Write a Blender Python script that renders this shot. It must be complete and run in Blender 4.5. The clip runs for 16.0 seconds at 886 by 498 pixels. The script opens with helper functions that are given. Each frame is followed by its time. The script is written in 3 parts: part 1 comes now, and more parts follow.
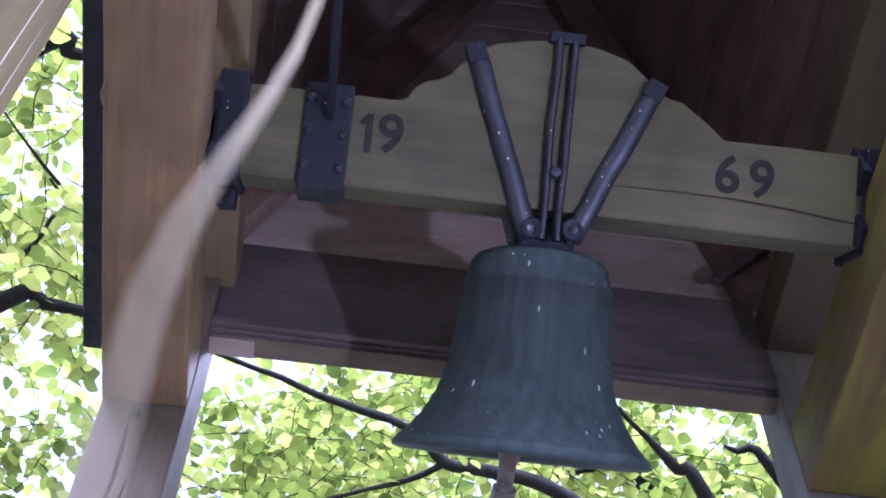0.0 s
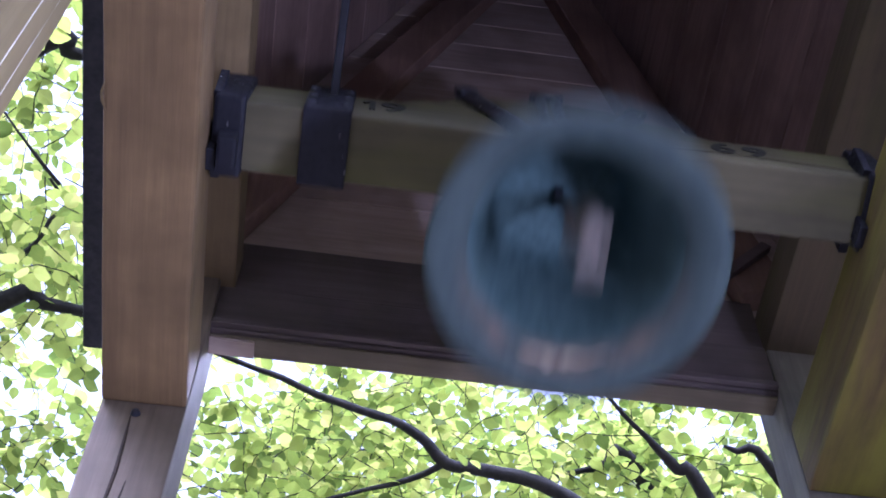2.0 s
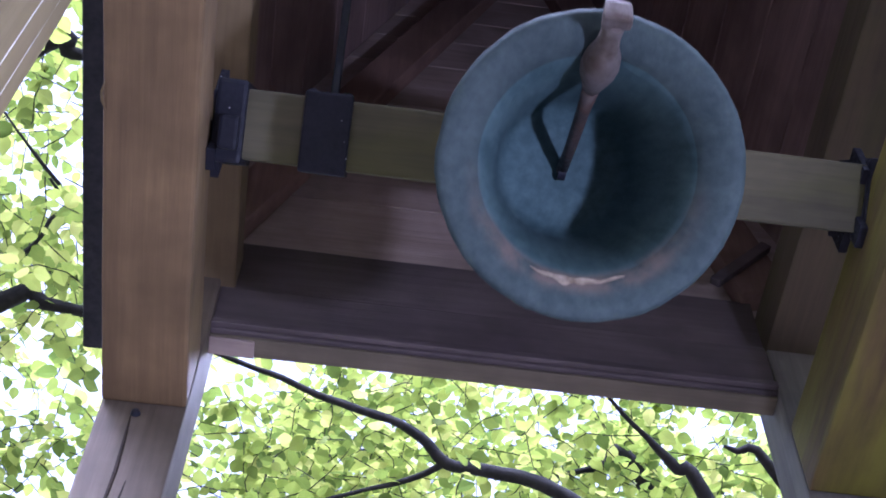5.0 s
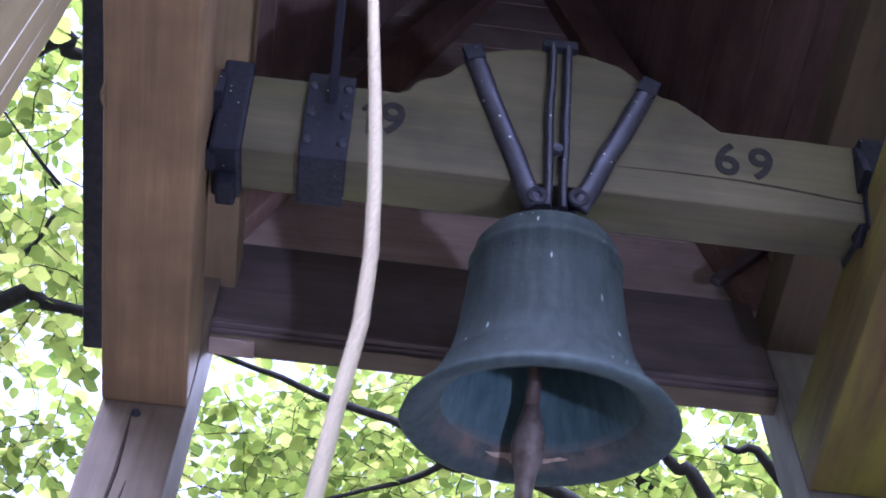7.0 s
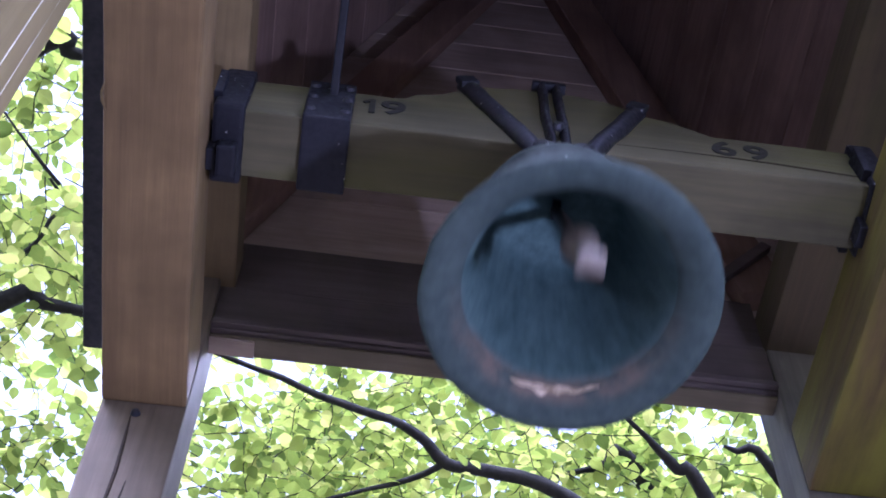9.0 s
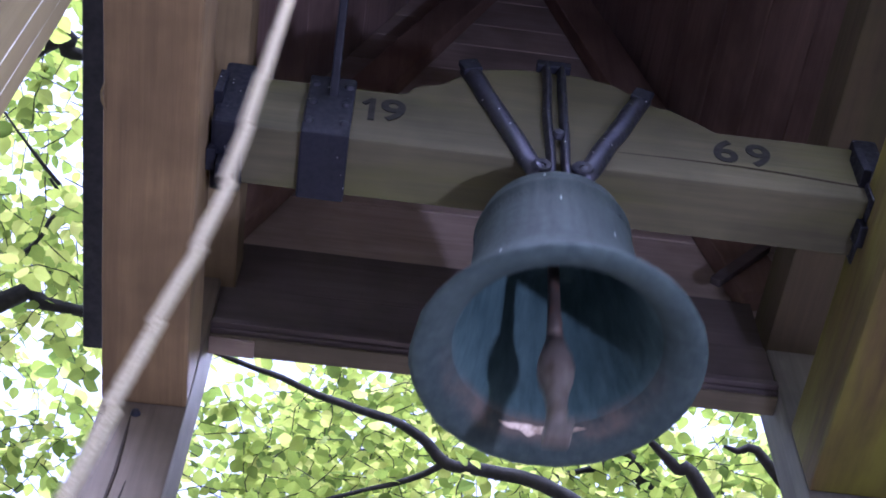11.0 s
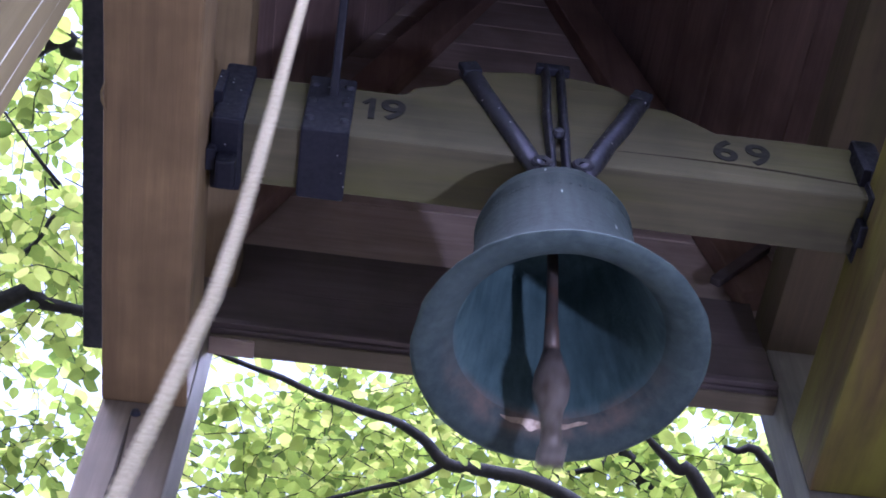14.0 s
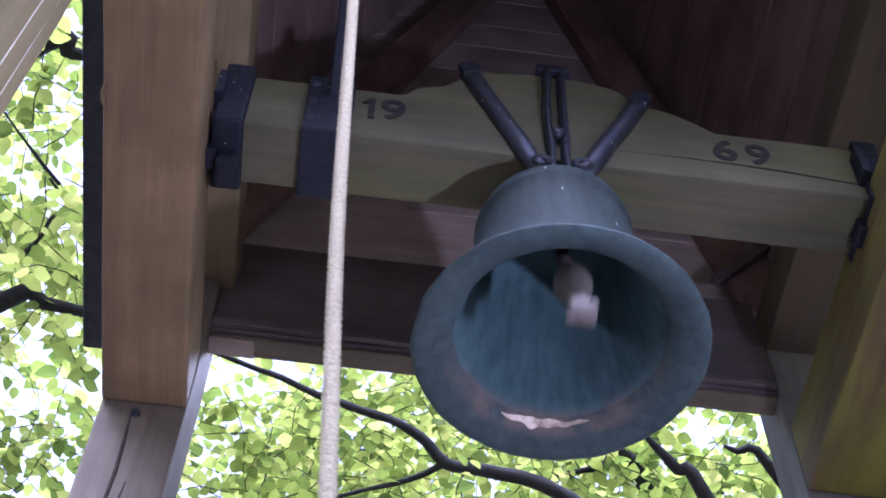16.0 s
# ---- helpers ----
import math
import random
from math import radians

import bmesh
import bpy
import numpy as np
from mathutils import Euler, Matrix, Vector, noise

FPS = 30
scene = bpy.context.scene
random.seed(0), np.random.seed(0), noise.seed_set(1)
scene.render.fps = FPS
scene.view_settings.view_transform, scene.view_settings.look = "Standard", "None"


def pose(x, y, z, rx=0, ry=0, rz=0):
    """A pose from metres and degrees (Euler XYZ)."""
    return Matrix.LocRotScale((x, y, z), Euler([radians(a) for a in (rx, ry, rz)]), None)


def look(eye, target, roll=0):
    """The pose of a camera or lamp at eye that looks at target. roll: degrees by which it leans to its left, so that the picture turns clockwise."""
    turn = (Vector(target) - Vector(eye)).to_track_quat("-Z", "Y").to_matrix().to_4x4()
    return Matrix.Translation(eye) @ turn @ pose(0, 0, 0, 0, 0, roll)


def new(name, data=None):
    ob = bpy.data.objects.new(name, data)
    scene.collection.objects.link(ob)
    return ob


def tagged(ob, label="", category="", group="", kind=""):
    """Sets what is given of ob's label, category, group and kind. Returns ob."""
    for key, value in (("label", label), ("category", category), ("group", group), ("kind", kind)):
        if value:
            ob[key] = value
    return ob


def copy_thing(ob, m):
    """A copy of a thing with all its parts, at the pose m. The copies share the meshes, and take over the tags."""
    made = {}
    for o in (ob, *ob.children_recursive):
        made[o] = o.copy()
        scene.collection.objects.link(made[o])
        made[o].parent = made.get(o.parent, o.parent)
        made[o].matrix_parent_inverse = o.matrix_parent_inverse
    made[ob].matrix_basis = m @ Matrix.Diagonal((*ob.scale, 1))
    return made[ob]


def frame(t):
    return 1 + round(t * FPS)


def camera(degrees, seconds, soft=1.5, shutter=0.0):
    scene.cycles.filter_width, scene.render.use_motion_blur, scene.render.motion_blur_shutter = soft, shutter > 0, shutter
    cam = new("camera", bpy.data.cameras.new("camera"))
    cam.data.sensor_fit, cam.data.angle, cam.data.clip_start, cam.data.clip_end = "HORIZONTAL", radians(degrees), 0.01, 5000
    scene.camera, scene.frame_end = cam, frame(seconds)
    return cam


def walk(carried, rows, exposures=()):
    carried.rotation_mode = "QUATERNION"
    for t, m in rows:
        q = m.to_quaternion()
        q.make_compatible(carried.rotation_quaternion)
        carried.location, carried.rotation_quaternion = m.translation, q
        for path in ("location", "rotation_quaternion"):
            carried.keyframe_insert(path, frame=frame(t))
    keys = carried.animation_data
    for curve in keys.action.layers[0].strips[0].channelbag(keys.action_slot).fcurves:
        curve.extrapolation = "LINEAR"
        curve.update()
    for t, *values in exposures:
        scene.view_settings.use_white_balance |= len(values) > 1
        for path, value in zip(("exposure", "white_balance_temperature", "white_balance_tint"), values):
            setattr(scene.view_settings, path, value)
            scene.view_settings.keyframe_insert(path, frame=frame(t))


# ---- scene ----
cam = camera(33.83, 16.0, soft=1.8, shutter=0.8)
AX = 3.64                                   # height of the bell's swing axis over the ground
EYE = (-0.286, -1.139, AX - 2.141)
AIM = (EYE[0] + 0.0517, EYE[1] + 0.5222, EYE[2] + 0.8512)
walk(cam, [(0.0, look(EYE, AIM, 1.94)), (16.0, look(EYE, AIM, 1.94))],
     [(0.0, 2.95, 4780, 38), (4.2, 2.90, 4780, 38), (9.0, 2.86, 4780, 38), (12.0, 2.81, 4820, 37), (16.0, 2.79, 4820, 37)])

# ---- light: hazy daylight above the trees, one small work lamp low in front of the bell ----
world = bpy.data.worlds.new("sky")
scene.world = world
world.use_nodes = True
wn = world.node_tree
sky = wn.nodes.new("ShaderNodeTexSky")
sky.sky_type = "NISHITA"
sky.sun_disc = False
sky.sun_elevation, sky.sun_rotation = radians(48), radians(200)
sky.dust_density, sky.air_density, sky.ozone_density = 6.0, 1.0, 0.6
haze = wn.nodes.new("ShaderNodeHueSaturation")
haze.inputs["Saturation"].default_value = 0.35
wn.links.new(sky.outputs[0], haze.inputs["Color"])
wn.links.new(haze.outputs[0], wn.nodes["Background"].inputs[0])
wn.nodes["Background"].inputs[1].default_value = 0.142

sun = new("sun", bpy.data.lights.new("sun", "SUN"))
sun.data.energy, sun.data.angle, sun.data.color = 1.2, radians(10), (1.0, 0.96, 0.9)
sun.matrix_world = look((0, 0, 30), (-4, -12, 12))

flood = new("floodlight", bpy.data.lights.new("floodlight", "AREA"))
flood.data.shape, flood.data.size = "DISK", 0.06
flood.data.energy, flood.data.color, flood.data.spread = 0.5, (1.0, 0.97, 0.94), radians(72)
flood.matrix_world = look((0.63, -0.82, 2.05), (-0.34, 0.15, AX + 0.05))


# ---- materials ----
def nodes_of(name):
    m = bpy.data.materials.new(name)
    m.use_nodes = True
    nt = m.node_tree
    return m, nt, nt.nodes["Principled BSDF"]


def add(nt, kind, **values):
    n = nt.nodes.new(kind)
    for key, value in values.items():
        n.inputs[key].default_value = value
    return n


def ramp(nt, source, stops):
    r = nt.nodes.new("ShaderNodeValToRGB")
    while len(r.color_ramp.elements) < len(stops):
        r.color_ramp.elements.new(0.5)
    for e, (p, c) in zip(r.color_ramp.elements, stops):
        e.position = p
        e.color = (*c, 1) if len(c) == 3 else c
    nt.links.new(source, r.inputs[0])
    return r.outputs[0]


def mixed(nt, fac, a, b, mode="MIX"):
    m = nt.nodes.new("ShaderNodeMix")
    m.data_type, m.blend_type = "RGBA", mode
    for socket, value in ((m.inputs[0], fac), (m.inputs[6], a), (m.inputs[7], b)):
        if isinstance(value, (int, float)):
            socket.default_value = value
        elif isinstance(value, tuple):
            socket.default_value = (*value, 1)
        else:
            nt.links.new(value, socket)
    return m.outputs[2]


def place_of(nt, scale=(1, 1, 1), vary=True):
    tc = nt.nodes.new("ShaderNodeTexCoord")
    mp = nt.nodes.new("ShaderNodeMapping")
    mp.inputs["Scale"].default_value = scale
    nt.links.new(tc.outputs["Object"], mp.inputs[0])
    if vary:
        info = nt.nodes.new("ShaderNodeObjectInfo")
        mul = nt.nodes.new("ShaderNodeMath")
        mul.operation = "MULTIPLY"
        mul.inputs[1].default_value = 17.0
        nt.links.new(info.outputs["Random"], mul.inputs[0])
        nt.links.new(mul.outputs[0], mp.inputs["Location"])
    return mp.outputs[0]


def noise_of(nt, where, scale, detail=5, rough=0.55, distort=0.0):
    n = add(nt, "ShaderNodeTexNoise", Scale=scale, Detail=detail, Roughness=rough, Distortion=distort)
    nt.links.new(where, n.inputs["Vector"])
    return n.outputs["Fac"]


def bumped(nt, bsdf, height, strength, distance):
    b = add(nt, "ShaderNodeBump", Strength=strength, Distance=distance)
    nt.links.new(height, b.inputs["Height"])
    nt.links.new(b.outputs[0], bsdf.inputs["Normal"])


def wood(name, light, dark, along="y", rough=0.75, stain=None, stain_at=0.55, stain_scale=3.0, knots=True):
    """Sawn timber: long grain along one axis, rings round knots, weather stains."""
    m, nt, p = nodes_of(name)
    stretch = {"x": (1.2, 26, 26), "y": (26, 1.2, 26), "z": (26, 26, 1.2)}[along]
    wide = {"x": (1.0, 5, 5), "y": (5, 1.0, 5), "z": (5, 5, 1.0)}[along]
    grain = noise_of(nt, place_of(nt, stretch), 2.6, 8, 0.62, 0.35)
    band = noise_of(nt, place_of(nt, wide), 2.2, 4, 0.5, 0.6)
    blot = noise_of(nt, place_of(nt), 4.5, 4)
    mid = tuple((a + b) / 2 for a, b in zip(light, dark))
    col = mixed(nt, 0.45, ramp(nt, grain, [(0.3, dark), (0.5, mid), (0.7, light)]), ramp(nt, band, [(0.35, dark), (0.65, light)]))
    col = mixed(nt, ramp(nt, blot, [(0.42, (0, 0, 0)), (0.70, (0.75, 0.75, 0.75))]), col, tuple(c * 0.45 for c in mid))
    if knots:
        v = add(nt, "ShaderNodeTexVoronoi", Scale=2.3)
        nt.links.new(place_of(nt, {"x": (0.8, 2, 2), "y": (2, 0.8, 2), "z": (2, 2, 0.8)}[along]), v.inputs["Vector"])
        col = mixed(nt, ramp(nt, v.outputs["Distance"], [(0.035, (0.85, 0.85, 0.85)), (0.085, (0, 0, 0))]), col, tuple(c * 0.3 for c in dark))
    if stain:
        s = noise_of(nt, place_of(nt, wide), stain_scale * 0.6, 6, 0.6)
        col = mixed(nt, ramp(nt, s, [(stain_at - 0.12, (0, 0, 0)), (stain_at + 0.12, (0.85, 0.85, 0.85))]), col, stain)
    nt.links.new(col, p.inputs["Base Color"])
    p.inputs["Roughness"].default_value = rough
    p.inputs["Specular IOR Level"].default_value = 0.3
    bumped(nt, p, grain, 0.35, 0.004)
    return m


BROWN = wood("stained_brown_timber", (0.212, 0.142, 0.068), (0.105, 0.068, 0.034))
BROWN_Z = wood("stained_brown_post", (0.15, 0.118, 0.085), (0.072, 0.056, 0.041), "z")
TAN_Z = wood("sun_bleached_post", (0.215, 0.152, 0.065), (0.115, 0.08, 0.035), "z")
# paler than the other posts: the light falling on it is put into its colour
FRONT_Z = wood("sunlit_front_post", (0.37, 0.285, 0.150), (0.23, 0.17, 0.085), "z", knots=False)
MOSSY = wood("algae_stained_timber", (0.110, 0.074, 0.025), (0.048, 0.031, 0.012), stain=(0.136, 0.127, 0.014), stain_at=0.48)
GREY_Z = wood("weathered_grey_post", (0.175, 0.162, 0.142), (0.08, 0.074, 0.064), "z")
PLATE = wood("plate_timber", (0.11, 0.085, 0.052), (0.055, 0.042, 0.03), stain=(0.08, 0.078, 0.03), stain_at=0.6)
PLATE_L = wood("tan_plate_timber", (0.21, 0.155, 0.08), (0.11, 0.078, 0.042))
OAK = wood("headstock_timber", (0.098, 0.088, 0.050), (0.046, 0.042, 0.024), "x", stain=(0.070, 0.070, 0.018), stain_at=0.58)
BOARD = wood("red_brown_board", (0.29, 0.20, 0.178), (0.155, 0.104, 0.092))
TIE = wood("dark_tie_timber", (0.118, 0.094, 0.094), (0.064, 0.051, 0.052), "x")
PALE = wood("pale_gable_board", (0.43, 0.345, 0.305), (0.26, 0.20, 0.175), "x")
TRIM = wood("weathered_trim", (0.15, 0.125, 0.088), (0.08, 0.065, 0.045), "x", knots=False)
RAFTER = wood("rafter_timber", (0.26, 0.165, 0.13), (0.135, 0.084, 0.066), "z")


def iron(name, colour, spots=0.0, rough=0.45, metal=0.7, rust=None):
    m, nt, p = nodes_of(name)
    w = place_of(nt)
    big, fine = noise_of(nt, w, 14, 6), noise_of(nt, w, 110, 4)
    col = mixed(nt, big, tuple(c * 0.55 for c in colour), tuple(c * 1.5 for c in colour))
    if rust:
        col = mixed(nt, ramp(nt, noise_of(nt, w, 30, 6), [(0.45, (0, 0, 0)), (0.68, (0.9, 0.9, 0.9))]), col, rust)
    if spots:
        v = add(nt, "ShaderNodeTexVoronoi", Scale=48.0)
        nt.links.new(w, v.inputs["Vector"])
        col = mixed(nt, ramp(nt, v.outputs["Distance"], [(spots, (0.9, 0.9, 0.9)), (spots + 0.06, (0, 0, 0))]), col, (0.6, 0.6, 0.62))
    nt.links.new(col, p.inputs["Base Color"])
    nt.links.new(ramp(nt, fine, [(0.3, (rough - 0.12,) * 3), (0.7, (rough + 0.2,) * 3)]), p.inputs["Roughness"])
    p.inputs["Metallic"].default_value = metal
    p.inputs["Specular IOR Level"].default_value = 0.25
    bumped(nt, p, fine, 0.35, 0.002)
    return m


IRON = iron("black_painted_iron", (0.010, 0.0105, 0.018), 0.03, 0.6, 0.1)
STRAP = iron("pitted_strap_iron", (0.058, 0.059, 0.078), 0.05, 0.42, 0.85)
BOLT = iron("worn_bolt_iron", (0.030, 0.031, 0.042), 0, 0.45, 0.6)
CLAP = iron("rusty_clapper_iron", (0.085, 0.070, 0.064), 0, 0.5, 0.6, (0.12, 0.07, 0.05))
BALL = iron("worn_bright_iron", (0.125, 0.110, 0.104), 0, 0.55, 0.4, (0.060, 0.043, 0.034))


def bronze(name, tones, streaks, lime):
    m, nt, p = nodes_of(name)
    w = place_of(nt, vary=False)
    big, fine = noise_of(nt, w, 9, 6, 0.6), noise_of(nt, w, 70, 5, 0.6)
    tc = nt.nodes.new("ShaderNodeTexCoord")
    streak_map = nt.nodes.new("ShaderNodeMapping")
    streak_map.inputs["Scale"].default_value = (40, 40, 4)
    nt.links.new(tc.outputs["Object"], streak_map.inputs[0])
    streak = noise_of(nt, streak_map.outputs[0], 1.5, 5, 0.6)
    col = ramp(nt, big, list(zip((0.3, 0.52, 0.72), tones)))
    col = mixed(nt, 0.35, col, ramp(nt, streak, list(zip((0.35, 0.7), streaks))))
    # bird lime runs on the outside
    lime_map = nt.nodes.new("ShaderNodeMapping")
    lime_map.inputs["Scale"].default_value = (55, 55, 15)
    nt.links.new(tc.outputs["Object"], lime_map.inputs[0])
    v = add(nt, "ShaderNodeTexVoronoi", Scale=1.0)
    nt.links.new(lime_map.outputs[0], v.inputs["Vector"])
    drop = ramp(nt, v.outputs["Distance"], [(0.09, (lime,) * 3), (0.14, (0, 0, 0))])
    some = ramp(nt, noise_of(nt, w, 9, 3), [(0.48, (0, 0, 0)), (0.58, (1, 1, 1))])
    col = mixed(nt, mixed(nt, 1.0, drop, some, "MULTIPLY"), col, (0.42, 0.46, 0.46))
    # brown worn band at the sound bow, where the clapper strikes
    sep = nt.nodes.new("ShaderNodeSeparateXYZ")
    nt.links.new(tc.outputs["Object"], sep.inputs[0])
    rub = nt.nodes.new("ShaderNodeVectorMath")
    rub.operation = "DISTANCE"
    rub.inputs[1].default_value = (0.0, 0.175, -0.44)
    nt.links.new(tc.outputs["Object"], rub.inputs[0])
    low = nt.nodes.new("ShaderNodeMath")
    low.operation = "MULTIPLY"
    low.inputs[1].default_value = -1.0
    nt.links.new(sep.outputs["Z"], low.inputs[0])
    belt = ramp(nt, low.outputs[0], [(0.42, (0, 0, 0)), (0.434, (0.8, 0.8, 0.8)), (0.450, (0.8, 0.8, 0.8)), (0.459, (0, 0, 0))])
    worn = mixed(nt, 1.0, belt, ramp(nt, rub.outputs["Value"], [(0.11, (0.9, 0.9, 0.9)), (0.24, (0, 0, 0))]), "MULTIPLY")
    col = mixed(nt, mixed(nt, 1.0, worn, ramp(nt, noise_of(nt, w, 26, 5), [(0.35, (0.1, 0.1, 0.1)), (0.6, (1, 1, 1))]), "MULTIPLY"), col, (0.125, 0.094, 0.078))
    nt.links.new(col, p.inputs["Base Color"])
    nt.links.new(ramp(nt, big, [(0.3, (0.62,) * 3), (0.7, (0.84,) * 3)]), p.inputs["Roughness"])
    p.inputs["Metallic"].default_value = 0.05
    p.inputs["Specular IOR Level"].default_value = 0.18
    bumped(nt, p, fine, 0.6, 0.003)
    return m


BRONZE = bronze("weathered_bronze", ((0.013, 0.019, 0.020), (0.022, 0.032, 0.033), (0.037, 0.050, 0.051)), ((0.011, 0.017, 0.018), (0.048, 0.063, 0.064)), 0.8)
BRONZE_IN = bronze("teal_bronze_patina", ((0.026, 0.050, 0.057), (0.044, 0.079, 0.088), (0.070, 0.115, 0.124)), ((0.024, 0.046, 0.053), (0.095, 0.145, 0.152)), 0.0)
BRONZE_LIP = bronze("grey_bronze_lip", ((0.022, 0.035, 0.038), (0.034, 0.050, 0.053), (0.052, 0.071, 0.073)), ((0.019, 0.030, 0.033), (0.062, 0.083, 0.084)), 0.0)



def plain(name, a, b, scale, rough, metal=0.0, bump=0.3, dist=0.003):
    m, nt, p = nodes_of(name)
    n = noise_of(nt, place_of(nt), scale, 6, 0.6)
    nt.links.new(ramp(nt, n, [(0.3, a), (0.7, b)]), p.inputs["Base Color"])
    p.inputs["Roughness"].default_value, p.inputs["Metallic"].default_value = rough, metal
    p.inputs["Specular IOR Level"].default_value = 0.2
    bumped(nt, p, n, bump, dist)
    return m


POLISH = plain("polished_bronze", (0.17, 0.125, 0.092), (0.46, 0.385, 0.315), 60, 0.48, 0.55)
PAINT = plain("black_numeral_paint", (0.010, 0.010, 0.010), (0.022, 0.021, 0.020), 60, 0.75)
BITUMEN = plain("black_roofing_felt", (0.012, 0.013, 0.017), (0.03, 0.03, 0.036), 50, 0.6)
ROPE = plain("off_white_rope", (0.32, 0.27, 0.18), (0.60, 0.53, 0.385), 500, 0.95, 0, 0.8, 0.002)
BARK = plain("dark_bark", (0.010, 0.010, 0.010), (0.032, 0.031, 0.028), 22, 0.9, 0, 0.8, 0.01)
GRASS = plain("leaf_litter_ground", (0.105, 0.092, 0.074), (0.19, 0.168, 0.138), 6, 0.95, 0, 0.8, 0.03)
GLINT = plain("pale_edge_strip", (0.55, 0.50, 0.42), (0.78, 0.74, 0.66), 60, 0.6)
CRACK = plain("dark_wood_crack", (0.02, 0.016, 0.012), (0.04, 0.03, 0.022), 60, 0.95)


def leaf_material():
    m, nt, p = nodes_of("sunlit_leaf")
    geo = nt.nodes.new("ShaderNodeNewGeometry")
    col = ramp(nt, geo.outputs["Random Per Island"], [(0.0, (0.085, 0.130, 0.020)), (0.4, (0.195, 0.255, 0.038)), (0.75, (0.30, 0.355, 0.064)), (1.0, (0.42, 0.435, 0.115))])
    nt.links.new(col, p.inputs["Base Color"])
    p.inputs["Roughness"].default_value = 0.5
    tr = nt.nodes.new("ShaderNodeBsdfTranslucent")
    nt.links.new(col, tr.inputs["Color"])
    mix = nt.nodes.new("ShaderNodeMixShader")
    mix.inputs[0].default_value = 0.6
    nt.links.new(p.outputs[0], mix.inputs[1])
    nt.links.new(tr.outputs[0], mix.inputs[2])
    nt.links.new(mix.outputs[0], nt.nodes["Material Output"].inputs[0])
    return m


LEAF = leaf_material()


# ---- mesh helpers ----
def part(name, bm, material, parent=None, label="", smooth=False):
    me = bpy.data.meshes.new(name)
    bmesh.ops.recalc_face_normals(bm, faces=bm.faces)
    bm.to_mesh(me)
    bm.free()
    me.materials.append(material)
    if smooth:
        for f in me.polygons:
            f.use_smooth = True
    ob = new(name, me)
    ob.parent = parent
    if label:
        ob["label"] = label
    return ob


def thing(name, place, label, category, group="", kind=""):
    ob = new(name)
    ob.matrix_basis = place if isinstance(place, Matrix) else Matrix.Translation(place)
    return tagged(ob, label, category, group, kind)


def block(x0, x1, y0, y1, z0, z1, bevel=0.004, bm=None, m=None):
    """A squared piece with softened edges."""
    bm = bm or bmesh.new()
    at = Matrix.Translation(((x0 + x1) / 2, (y0 + y1) / 2, (z0 + z1) / 2)) @ Matrix.Diagonal((x1 - x0, y1 - y0, z1 - z0, 1))
    r = bmesh.ops.create_cube(bm, size=1, matrix=(m @ at) if m else at)
    if bevel:
        es = list({e for v in r["verts"] for e in v.link_edges})
        bmesh.ops.bevel(bm, geom=es, offset=bevel, segments=2, profile=0.6, affect="EDGES")
    return bm


def timber(x0, x1, y0, y1, z0, z1, bevel=0.006, wob=0.0025, seed=0):
    """A sawn beam: rounded arrises, a little out of true along its length."""
    bm = block(x0, x1, y0, y1, z0, z1, bevel)
    size = (x1 - x0, y1 - y0, z1 - z0)
    k = size.index(max(size))
    lo = (x0, y0, z0)[k]
    n = max(3, int(size[k] / 0.12))
    no = Vector((0, 0, 0))
    no[k] = 1
    for i in range(1, n):
        co = Vector((0, 0, 0))
        co[k] = lo + size[k] * i / n
        bmesh.ops.bisect_plane(bm, geom=bm.verts[:] + bm.edges[:] + bm.faces[:], plane_co=co, plane_no=no)
    for v in bm.verts:
        d = noise.noise_vector(v.co * 6 + Vector((seed * 3.1, seed, 0)))
        d[k] = 0
        v.co += d * wob
    return bm


def prism(outline, y0, y1, bevel=0.004):
    """An outline of (x, z) points sawn out of a plank from y0 to y1."""
    bm = bmesh.new()
    f = bm.faces.new([bm.verts.new((x, y0, z)) for x, z in outline])
    r = bmesh.ops.extrude_face_region(bm, geom=[f])
    bmesh.ops.translate(bm, verts=[g for g in r["geom"] if isinstance(g, bmesh.types.BMVert)], vec=(0, y1 - y0, 0))
    if bevel:
        es = [e for e in bm.edges if abs(e.verts[0].co.y - e.verts[1].co.y) < 1e-6]
        bmesh.ops.bevel(bm, geom=es, offset=bevel, segments=2, profile=0.6, affect="EDGES")
    return bm


def tube(points, radii, sides=8, bm=None):
    """A round bar along points."""
    bm = bm or bmesh.new()
    pts = [Vector(p) for p in points]
    rings = []
    for i, p in enumerate(pts):
        d = (pts[min(i + 1, len(pts) - 1)] - pts[max(i - 1, 0)]).normalized()
        u = d.cross(Vector((0.31, 0.22, 0.93)))
        u = u.normalized() if u.length > 1e-3 else d.cross(Vector((1, 0, 0))).normalized()
        w = d.cross(u)
        r = radii[i] if isinstance(radii, (list, tuple)) else radii
        rings.append([bm.verts.new(p + r * (math.cos(a) * u + math.sin(a) * w)) for a in (2 * math.pi * k / sides for k in range(sides))])
    for a, b in zip(rings, rings[1:]):
        for k in range(sides):
            bm.faces.new((a[k], a[(k + 1) % sides], b[(k + 1) % sides], b[k]))
    bm.faces.new(rings[0][::-1])
    bm.faces.new(rings[-1])
    return bm


